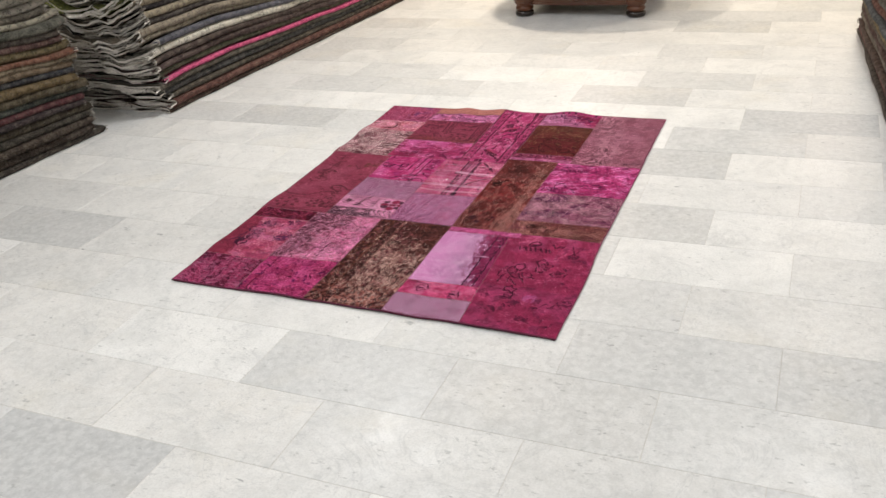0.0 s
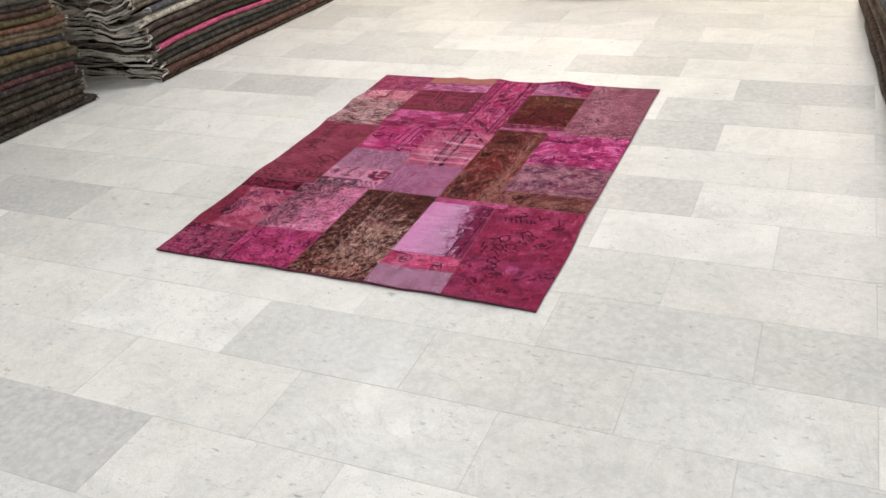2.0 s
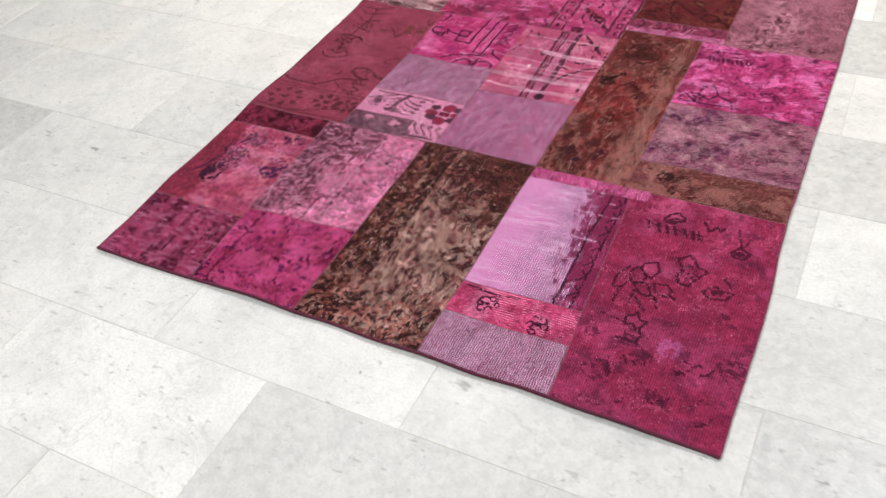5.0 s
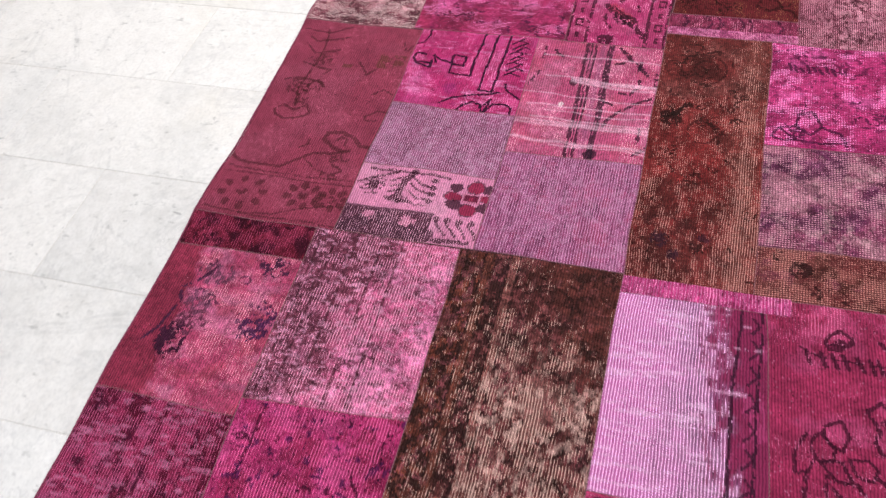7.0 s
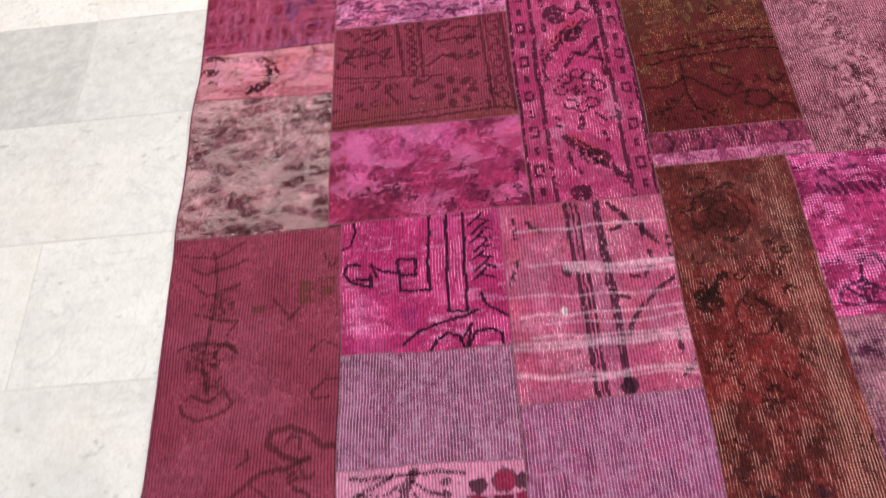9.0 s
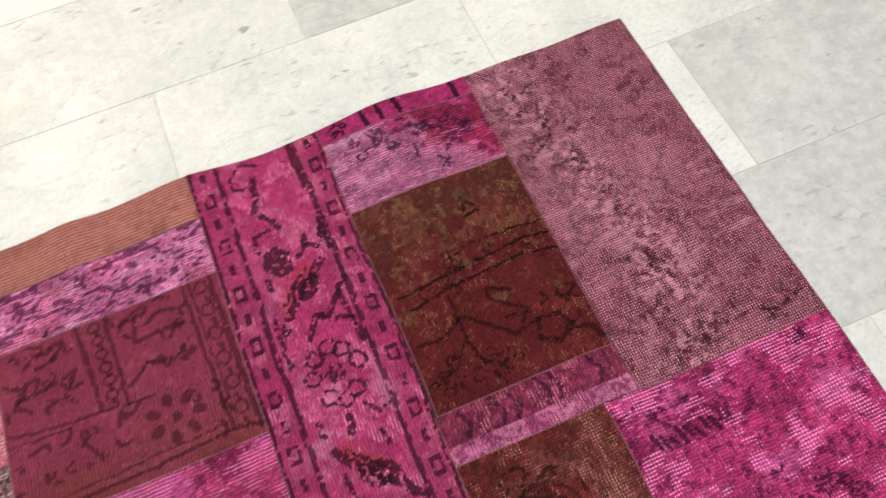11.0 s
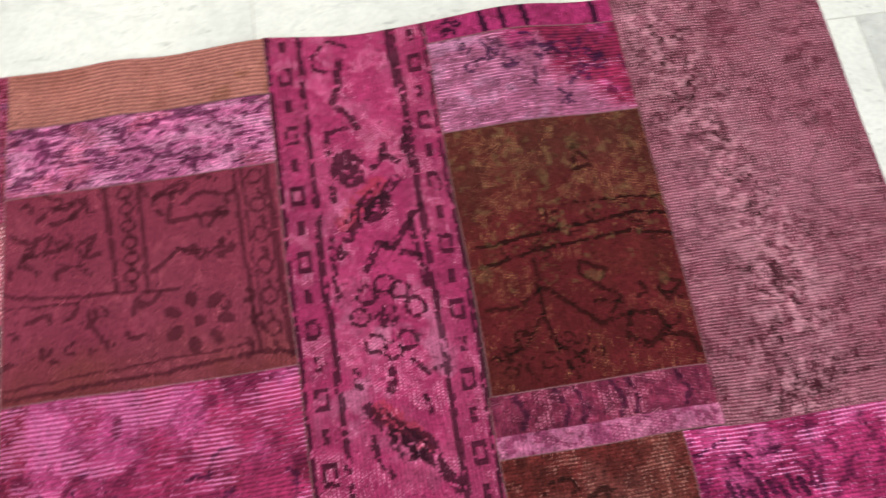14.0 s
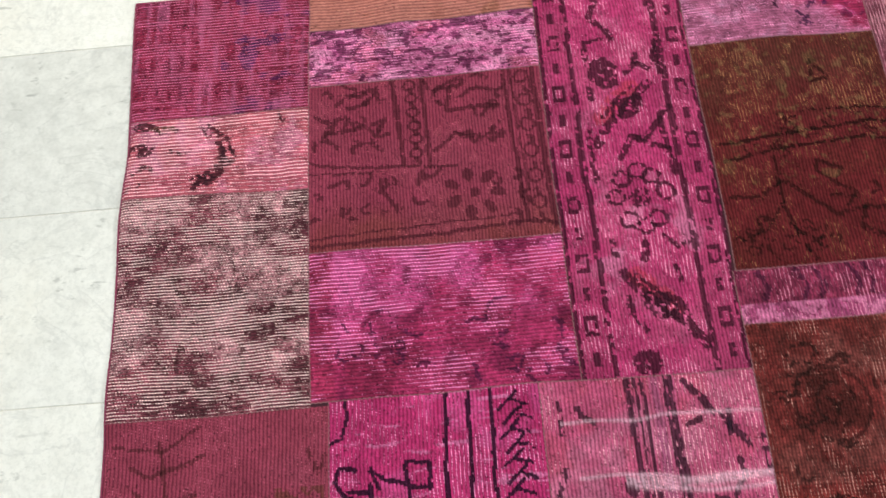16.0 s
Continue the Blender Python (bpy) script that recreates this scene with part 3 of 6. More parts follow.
def big_brown(p):
    p.age = 1.1
    ink, rust, rose = (34, 18, 20), (120, 56, 42), (136, 66, 76)
    p.fill((116, 54, 56)).blot(rose, 0.05, 0.5, 0.1, 0.7).blot((84, 38, 34), 0.02, 0.52, 0.12, 0.7)
    p.lay(np.clip((p.v - 0.7 + (p.u - 0.7) * 0.8 + 0.3 * (p.noise(0.05) - 0.5)) / 0.15, 0, 1), (104, 48, 40), 0.8)
    # the black border with its rust and rose bands
    border = p.box(0, 0, 0.17, 1)
    p.lay(border, rust).lay(border * (p.noise(0.011) > 0.5), ink, 0.85).lay(border * (p.noise(0.010) > 0.6), rose, 0.8)
    p.lay(p.box(0.17, 0, 0.23, 1), (122, 62, 46), 0.85).lay(p.box(0.23, 0, 0.32, 1) * (p.noise(0.010) > 0.48), ink, 0.8).lay(p.box(0.33, 0, 0.38, 1), (146, 84, 78), 0.75)
    for u in (0.17, 0.225, 0.325, 0.385):
        p.lay(p.path([(u, 0), (u, 1)], 0.004, 0.3), ink, 0.85)
    m = (p.loop(0.68, 0.52, 0.075, 0.085, 0.007) + p.loop(0.68, 0.52, 0.045, 0.055, 0.006) + p.loop(0.6, 0.84, 0.05, 0.05, 0.006) + p.loop(0.74, 0.3, 0.05, 0.045, 0.006)) * (p.noise(0.015) > 0.36)
    m = m + p.sprays(60, 0.022, 52, 0.009, (0.38, 0.02, 1, 0.98)) * (p.noise(0.02) > 0.4)
    p.lay(m, ink, 0.7).blot((48, 26, 24), 0.010, 0.56, 0.08, 0.55).blot((150, 82, 84), 0.012, 0.62, 0.08, 0.5).blot((160, 104, 98), 0.022, 0.54, 0.10, 0.5, sy=0.035, where=(p.u > 0.36) * np.clip((0.85 - p.v) / 0.2, 0, 1)).blot((196, 156, 146), 0.009, 0.58, 0.07, 0.7, sy=0.018, where=(p.u > 0.33) * np.clip((0.75 - p.v) / 0.2, 0, 1)).blot((60, 30, 28), 0.009, 0.58, 0.07, 0.5)
    low = np.clip((0.30 - p.v) / 0.15, 0, 1)
    p.lay(low * (p.noise(0.009) > 0.52), ink, 0.75).lay(low * (p.noise(0.010) > 0.56), (158, 82, 72), 0.85)
    mid = np.clip(1.5 - abs(p.u - 0.62) * 2.6, 0, 1) * np.clip(1.6 - abs(p.v - 0.42) * 2.6, 0, 1)
    p.wear = 0.20 + 0.36 * mid + 1.5 * (p.noise(0.012, 0.022) - 0.5) + 0.12 * (p.v < 0.6) - 0.25 * (p.v > 0.8) * (p.u > 0.6)


def magenta_ticks(p):
    p.fill((204, 44, 128)).blot((150, 26, 84), 0.02, 0.55, 0.1, 0.7)
    p.lay((np.sin(p.x * 900) > 0.5) * 1.0, (226, 110, 176), 0.5).worn(0.5, 0.3, 0.03)


def pale_pink(p):
    p.age = 0.18
    p.fill((208, 100, 176)).lay(np.clip((p.u - 0.26 + 0.4 * (p.noise(0.05) - 0.5)) / 0.3, 0, 1), (160, 96, 142), 0.85).blot((214, 130, 192), 0.06, 0.5, 0.2, 0.4, sy=0.012)
    p.blot((132, 70, 124), 0.009, 0.56, 0.1, 0.6, sy=0.09, where=np.clip(p.u * 2.2 - 0.3, 0, 1)).blot((150, 92, 132), 0.030, 0.52, 0.12, 0.6, sy=0.05, where=np.clip(p.u * 3 - 0.5, 0, 1)).blot((250, 206, 240), 0.05, 0.6, 0.1, 0.5, sy=0.006)
    edge = np.clip((p.u - 0.62 - 0.16 * (0.5 - p.v) + 0.34 * (p.noise(0.012, 0.03) - 0.5)) / 0.2, 0, 1)
    p.lay(edge, (150, 28, 86)).lay(edge * (p.noise(0.01, 0.05) > 0.62), (196, 56, 124), 0.6)
    ink = (58, 10, 42)
    p.lay(p.path([(0.84, 1), (0.78, 0.5), (0.76, 0)], 0.006) + p.path([(0.97, 1), (0.93, 0.5), (0.9, 0)], 0.006, 0.25), ink, 0.9)
    for k in range(7):
        v = 0.08 + 0.13 * k
        p.lay(p.path([(0.83 + 0.08 * v, v), (0.9 + 0.06 * v, v + 0.05), (0.86 + 0.06 * v, v + 0.09)], 0.006), ink, 0.8)
    for v, u0, u1 in ((0.55, 0.6, 0.95), (0.78, 0.4, 0.98), (0.9, 0.5, 0.9), (0.42, 0.2, 0.6)):
        p.lay(np.exp(-(((p.v - v) * p.h / 0.003) ** 2)) * (p.u > u0) * (p.u < u1) * (p.noise(0.012, 0.01) > 0.5), (236, 170, 210), 0.6)
    p.wear = (0.98 + 0.4 * (p.noise(0.02, 0.03) - 0.5)) * (1 - 0.8 * edge)


def pink_blossom(p):
    p.fill((220, 60, 124)).blot((224, 112, 158), 0.05, 0.5, 0.14, 0.7).blot((170, 34, 84), 0.03, 0.55, 0.1, 0.6)
    ink = (84, 24, 58)
    for u, v in ((0.28, 0.5), (0.72, 0.3)):
        p.lay(p.rosette(u, v, 0.026, 6, 0.006), ink)
    p.lay(p.path([(0.05, 0.9), (0.3, 0.82), (0.5, 0.9)], 0.0065, 0.3), ink).worn(0.4, 0.5, 0.04)


def lavender(p):
    p.age = 0.4
    p.fill((154, 74, 118)).blot((172, 106, 146), 0.07, 0.46, 0.2, 0.7).blot((150, 54, 104), 0.04, 0.56, 0.12, 0.5)
    p.lay(p.disc(0.05, 0.93, 0.02, 0.012), (110, 52, 92), 0.7).knots((120, 56, 94), 0.12, 0.7).blot((118, 52, 88), 0.010, 0.56, 0.08, 0.6, sy=0.04).blot((190, 142, 172), 0.012, 0.56, 0.08, 0.55, sy=0.007).blot((128, 60, 92), 0.025, 0.6, 0.08, 0.6, sy=0.014).worn(0.78, 0.3, 0.04)


def lavender_weft(p):
    p.age = 0.4
    p.fill((156, 66, 116)).blot((178, 104, 150), 0.010, 0.45, 0.2, 0.6, sy=0.05).blot((176, 56, 104), 0.03, 0.6, 0.1, 0.5).knots((124, 54, 98), 0.12, 0.5).blot((118, 44, 88), 0.009, 0.56, 0.08, 0.6, sy=0.05).blot((190, 130, 166), 0.012, 0.57, 0.08, 0.5, sy=0.008)
    p.worn(0.76, 0.3, 0.04)


def crimson_garden(p):
    p.age = 0.5
    p.fill((176, 38, 92)).blot((190, 58, 116), 0.12, 0.48, 0.16, 0.7, where=p.v < 0.4).blot((150, 32, 80), 0.06, 0.54, 0.1, 0.6).blot((200, 66, 124), 0.06, 0.56, 0.1, 0.6, where=p.v > 0.6)
    ink = (68, 14, 42)
    p.blot((104, 34, 66), 0.035, 0.58, 0.1, 0.55, where=p.v < 0.42).blot((118, 36, 78), 0.03, 0.64, 0.06, 0.5, where=p.u > 0.6)
    # the crown with its row of small leaves, and the second one
    m = p.path([(0.27, 0.89), (0.29, 0.91), (0.34, 0.93), (0.39, 0.91), (0.39, 0.89), (0.34, 0.87), (0.29, 0.87), (0.27, 0.89)], 0.008) + p.disc(0.33, 0.89, 0.014, 0.010) * (p.noise(0.008) > 0.45)
    m = m + p.path([(0.15, 0.86), (0.26, 0.84), (0.37, 0.84), (0.49, 0.84), (0.55, 0.84)], 0.004, 0.25)
    for u in (0.19, 0.26, 0.31, 0.36, 0.42, 0.47, 0.51):
        m = m + p.path([(u - 0.01, 0.855), (u, 0.835), (u + 0.015, 0.815)], 0.008)
    m = m + p.path([(0.52, 0.91), (0.56, 0.87), (0.6, 0.9), (0.63, 0.88), (0.65, 0.9)], 0.008, 0.15)
    # the star on its spike
    m = m + p.path([(0.73, 0.79), (0.77, 0.82), (0.84, 0.8), (0.81, 0.77), (0.75, 0.77), (0.73, 0.79)], 0.008) + p.path([(0.74, 0.91), (0.78, 0.82), (0.8, 0.83), (0.83, 0.87)], 0.006, 0.2) + p.disc(0.78, 0.79, 0.012, 0.008)
    # the great blossom, its curl and stems
    for petal in ([(0.25, 0.64), (0.33, 0.66), (0.36, 0.62), (0.32, 0.58), (0.27, 0.59), (0.25, 0.63)], [(0.19, 0.59), (0.24, 0.62), (0.29, 0.58), (0.28, 0.55), (0.22, 0.54), (0.19, 0.57), (0.19, 0.59)],
                  [(0.23, 0.54), (0.32, 0.55), (0.36, 0.5), (0.29, 0.5), (0.23, 0.54)], [(0.35, 0.56), (0.43, 0.57), (0.47, 0.55), (0.45, 0.52), (0.38, 0.52), (0.35, 0.56)], [(0.17, 0.61), (0.13, 0.57), (0.11, 0.54), (0.11, 0.5), (0.17, 0.51), (0.2, 0.54)]):
        m = m + p.path(petal, 0.0065)
    for a, b in (((0.16, 0.5), (0.15, 0.44)), ((0.25, 0.51), (0.25, 0.44)), ((0.28, 0.48), (0.35, 0.43)), ((0.38, 0.5), (0.42, 0.46)), ((0.46, 0.53), (0.5, 0.52))):
        m = m + p.path([a, b], 0.009, 0.2)
    # smaller flowers round it
    m = m + p.path([(0.44, 0.7), (0.5, 0.73), (0.54, 0.71), (0.57, 0.68), (0.63, 0.67), (0.6, 0.64), (0.55, 0.59), (0.5, 0.59), (0.47, 0.62), (0.49, 0.65), (0.44, 0.7)], 0.008, 0.2) + p.disc(0.52, 0.65, 0.022, 0.03) * (p.noise(0.009) > 0.55)
    m = m + p.path([(0.64, 0.58), (0.7, 0.62), (0.75, 0.6), (0.81, 0.6), (0.78, 0.57), (0.69, 0.56), (0.64, 0.58)], 0.007, 0.1) + p.path([(0.72, 0.66), (0.77, 0.64), (0.79, 0.62)], 0.006, 0.2) + p.disc(0.72, 0.59, 0.012, 0.008) * (p.noise(0.008) > 0.4)
    m = m + p.path([(0.26, 0.4), (0.3, 0.4), (0.32, 0.42), (0.35, 0.39), (0.4, 0.39), (0.37, 0.36), (0.36, 0.34), (0.31, 0.37), (0.27, 0.36), (0.26, 0.4)], 0.007) + p.path([(0.11, 0.38), (0.25, 0.37)], 0.006, 0.3)
    m = m + p.path([(0.25, 0.3), (0.31, 0.3), (0.37, 0.29), (0.39, 0.32), (0.36, 0.36)], 0.008, 0.2)
    m = m + p.sprays(16, 0.02, 66, 0.006, (0.05, 0.03, 0.95, 0.3)) * (p.noise(0.02) > 0.45)
    p.lay(m, ink, 0.86)
    for u, v, r in ((0.32, 0.3, 0.022), (0.1, 0.29, 0.016), (0.22, 0.15, 0.036), (0.43, 0.25, 0.024), (0.8, 0.5, 0.012), (0.86, 0.47, 0.012), (0.93, 0.3, 0.03), (0.6, 0.12, 0.03)):
        p.lay(p.disc(u, v, r, r * 0.8) * (p.noise(0.010) > 0.5), (82, 22, 54), 0.7)
    p.lay(p.disc(0.58, 0.31, 0.03, 0.024) * (p.noise(0.010) > 0.4), (212, 96, 170), 0.6).knots((214, 120, 160), 0.010, 0.8)
    p.worn(0.06, 0.45, 0.04, level=0.5)
    p.wear = p.wear + 0.5 * np.clip(m, 0, 1) * (p.noise(0.02) > 0.5) + 0.25 * (p.v > 0.9)


def rust_strip(p):
    p.fill((112, 44, 46)).blot((132, 70, 66), 0.03, 0.5, 0.14, 0.6).blot((84, 40, 34), 0.04, 0.55, 0.1, 0.7).blot((140, 60, 84), 0.03, 0.62, 0.08, 0.6)
    p.lay(p.disc(0.2, 0.6, 0.022, 0.02) * (p.noise(0.01) > 0.4) + p.sprays(8, 0.02, 71, 0.005) * (p.noise(0.02) > 0.5), (50, 26, 28), 0.8).worn(0.5, 0.5, 0.05)


def purple_grey(p):
    p.age = 1.0
    p.fill((138, 58, 94)).blot((182, 124, 140), 0.09, 0.5, 0.16, 0.7, sy=0.05).blot((98, 34, 80), 0.07, 0.53, 0.1, 0.8).blot((200, 160, 164), 0.02, 0.64, 0.08, 0.5)
    p.lay(p.disc(0.25, 0.36, 0.010, 0.012) + p.disc(0.62, 0.7, 0.02, 0.008) + p.path([(0.6, 0.78), (0.9, 0.78)], 0.007, 0.3), (74, 26, 50), 0.8).knots((110, 50, 84), 0.18, 0.7).worn(0.5, 0.6, 0.025)


def hot_pink_bloom(p):
    p.fill((212, 42, 128)).blot((228, 92, 172), 0.07, 0.6, 0.14, 0.6).blot((172, 20, 98), 0.05, 0.54, 0.1, 0.7)
    ink = (72, 10, 58)
    m = p.sprays(22, 0.024, 81, 0.005) * (p.noise(0.03) > 0.4) + p.path([(0.03, 0.08), (0.07, 0.17), (0.16, 0.19), (0.18, 0.3), (0.25, 0.33), (0.3, 0.2), (0.4, 0.15), (0.43, 0.05)], 0.0078) + p.path([(0.07, 0.17), (0.16, 0.07), (0.3, 0.05), (0.43, 0.08)], 0.006) + p.path([(0.16, 0.19), (0.24, 0.12), (0.3, 0.2)], 0.006) + p.path([(0.03, 0.08), (0.1, 0.06), (0.16, 0.07)], 0.006)
    for k in range(9):
        m = m + p.path([(0.1 + 0.036 * k, 0.79 - 0.02 * (k % 3)), (0.115 + 0.036 * k, 0.73 - 0.02 * (k % 2))], 0.009)
    p.lay(m, ink, 0.85).blot((110, 14, 76), 0.012, 0.62, 0.06, 0.7).worn(0.3, 0.8, 0.035, 0.025, 0.5)


def long_brown(p):
    p.age = 1.0
    red = np.clip(1.3 - abs(p.v - 0.42) * 4.0, 0, 1)
    p.fill((120, 42, 42)).lay(red, (136, 36, 38), 0.85).blot((140, 74, 70), 0.06, 0.55, 0.12, 0.6, where=p.v > 0.7).blot((88, 34, 32), 0.05, 0.52, 0.12, 0.7)
    p.lay(np.exp(-(((p.u - 0.84) / 0.12) ** 2)) * (0.5 + 0.5 * p.noise(0.03)), (134, 70, 62), 0.7)
    ink = (36, 18, 18)
    p.lay(p.disc(0.18, 0.60, 0.024, 0.026, 0.8) * (p.noise(0.008) > 0.35) + p.path([(0.2, 0.62), (0.3, 0.67), (0.44, 0.66)], 0.014, 0.3), ink, 0.85)
    p.lay((p.loop(0.46, 0.56, 0.03, 0.035, 0.005) + p.loop(0.4, 0.84, 0.05, 0.05, 0.006) + p.loop(0.42, 0.84, 0.026, 0.03, 0.006)) * (p.noise(0.01) > 0.35), ink, 0.6)
    p.lay(p.sprays(22, 0.022, 91, 0.005, (0.05, 0.55, 0.8, 0.97)) * (p.noise(0.02) > 0.4) + p.sprays(22, 0.02, 97, 0.0045, (0.05, 0.03, 0.95, 0.5)) * (p.noise(0.02) > 0.45), ink, 0.75).lay((p.disc(0.24, 0.14, 0.018, 0.02) + p.disc(0.36, 0.09, 0.012, 0.016) + p.disc(0.6, 0.16, 0.014, 0.01)) * (p.noise(0.008) > 0.4), (50, 26, 50), 0.7)
    p.blot((64, 30, 32), 0.03, 0.6, 0.08, 0.5, where=p.v < 0.22)
    p.wear = 0.36 + 1.0 * (p.noise(0.012, 0.03) - 0.46) + 0.3 * np.exp(-(((p.u - 0.85) / 0.12) ** 2)) + 0.12 * (p.v < 0.35) - 0.16 * (p.v > 0.72)


def two_strips(p):
    p.fill((150, 44, 86)).blot((112, 30, 66), 0.025, 0.5, 0.1, 0.7)
    for u in (0.12, 0.3, 0.38, 0.55, 0.62, 0.85):
        p.lay(p.path([(u, 0.4), (u + 0.03, 0.62), (u - 0.01, 0.95)], 0.0078, 0.25), (74, 20, 56), 0.8)
    low = p.box(0, 0, 1, 0.34)
    p.lay(low, (214, 112, 164)).lay(low * (p.noise(0.014) > 0.5), (156, 44, 104), 0.8).worn(0.35, 0.3, 0.03)


def olive_maroon(p):
    p.age = 0.5
    p.fill((112, 30, 40)).lay(np.clip((p.v - 0.62 + 0.2 * (p.noise(0.06) - 0.5)) / 0.2, 0, 1), (104, 46, 42)).blot((112, 40, 40), 0.06, 0.5, 0.15, 0.6).blot((122, 92, 60), 0.012, 0.7, 0.05, 0.6, where=p.v > 0.35)
    ink = (24, 8, 12)
    p.lay(p.path([(0.05, 0.54), (0.49, 0.56), (0.84, 0.59), (1, 0.57)], 0.006, 0.2) + p.path([(0.05, 0.46), (0.32, 0.49), (0.78, 0.52), (1, 0.49)], 0.006, 0.15) + p.path([(0.4, 0.62), (0.6, 0.66), (0.98, 0.64)], 0.005, 0.35), ink, 0.8)
    m = p.path([(0.31, 0.46), (0.31, 0.36), (0.31, 0.24), (0.36, 0.1), (0.4, 0.02)], 0.007) + p.path([(0.04, 0.3), (0.2, 0.3), (0.33, 0.35), (0.45, 0.27), (0.56, 0.19), (0.71, 0.21)], 0.007) + p.path([(0.31, 0.26), (0.2, 0.16), (0.06, 0.12)], 0.006, 0.2) + p.path([(0.6, 0.32), (0.68, 0.28), (0.62, 0.22)], 0.006)
    m = m + p.path([(0.71, 0.21), (0.83, 0.2), (0.86, 0.14), (0.76, 0.09), (0.67, 0.13), (0.71, 0.21)], 0.009, 0.15) + p.rosette(0.36, 0.12, 0.03, 5) + p.path([(0.89, 0.32), (0.98, 0.3), (0.9, 0.24), (0.86, 0.28), (0.89, 0.32)], 0.007) + p.path([(0.52, 0.43), (0.64, 0.39), (0.59, 0.33), (0.51, 0.38), (0.52, 0.43)], 0.007, 0.15) + p.path([(0.62, 0.88), (0.6, 0.79), (0.69, 0.8), (0.63, 0.87)], 0.006) + p.path([(0.85, 0.12), (0.95, 0.1), (0.98, 0.04)], 0.009, 0.2)
    m = m + p.sprays(16, 0.018, 101, 0.0045, (0.03, 0.5, 0.97, 0.66)) * (p.noise(0.02) > 0.45) + p.sprays(8, 0.02, 103, 0.0045, (0.03, 0.03, 0.97, 0.4))
    p.lay(m * (p.noise(0.006, octaves=2) > 0.31), ink, 0.68).blot((142, 112, 74), 0.010, 0.66, 0.06, 0.45, where=p.v > 0.5).lay(p.disc(0.58, 0.37, 0.014, 0.008) + p.disc(0.9, 0.32, 0.006, 0.010) + p.disc(0.44, 0.78, 0.008, 0.010) + p.disc(0.06, 0.42, 0.012, 0.02) * (p.noise(0.01) > 0.5), (128, 94, 62), 0.45).worn(0.16, 0.35, 0.03, 0.03)
    p.wear = p.wear - 0.08 * (p.v < 0.5)


def pink_indigo(p):
    p.age = 0.8
    deep = np.clip((p.u - 0.62 + 0.5 * (p.noise(0.04) - 0.5) + 0.55 * (p.v - 0.3)) / 0.25, 0, 1)
    p.fill((198, 104, 152)).blot((206, 138, 184), 0.03, 0.5, 0.16, 0.7, where=1 - deep).lay(deep, (160, 28, 84)).blot((200, 54, 134), 0.03, 0.58, 0.08, 0.7, where=deep)
    p.lay(p.sprays(16, 0.018, 207, 0.005, (0.03, 0.55, 0.97, 0.98)) * (p.noise(0.02) > 0.38) + p.sprays(10, 0.016, 211, 0.005, (0.5, 0.05, 0.97, 0.6)) * (p.noise(0.02) > 0.42), (66, 16, 74), 0.85)
    p.blot((84, 18, 70), 0.014, 0.6, 0.06, 0.7, where=np.clip(p.v * 1.2 + deep * 0.5, 0, 1)).worn(0.35, 0.45, 0.05, 0.02)


def top_ticks(p):
    p.fill((196, 38, 122)).blot((160, 28, 92), 0.04, 0.55, 0.1, 0.6)
    for u in (0.3, 0.4, 0.52, 0.9):
        p.lay(p.path([(u, 0.1), (u - 0.01, 0.95)], 0.0104), (74, 16, 58))
    p.lay(p.rosette(0.12, 0.5, 0.016, 5, 0.005), (74, 16, 58)).worn(0.15, 0.2, 0.03)


def rose_speckle(p):
    p.age = 0.65
    p.fill((126, 52, 76)).blot((136, 60, 84), 0.09, 0.52, 0.2, 0.4).blot((158, 86, 112), 0.12, 0.52, 0.16, 0.6)
    band = np.exp(-(((p.u - 0.3 - 0.12 * np.sin(p.v * 5)) / 0.2) ** 2))
    p.lay((p.noise(0.011) > 0.56) * band, (84, 36, 50), 0.85).lay((p.noise(0.010) > 0.58) * band, (222, 150, 170), 0.8)
    p.blot((96, 44, 58), 0.016, 0.66, 0.06, 0.6).blot((206, 134, 152), 0.06, 0.6, 0.08, 0.6, sy=0.012, where=(p.v > 0.25) & (p.v < 0.5)).blot((84, 30, 48), 0.03, 0.55, 0.08, 0.7, where=p.v < 0.1)
    p.lay(p.path([(0.55, 0.06), (0.7, 0.07), (0.8, 0.05), (0.95, 0.07)], 0.008, 0.4), (74, 26, 42), 0.8)
    p.worn(0.66, 0.4, 0.025, 0.02)
    p.wear = p.wear - 0.14 * np.clip((p.noise(0.05) - 0.58) / 0.1, 0, 1)


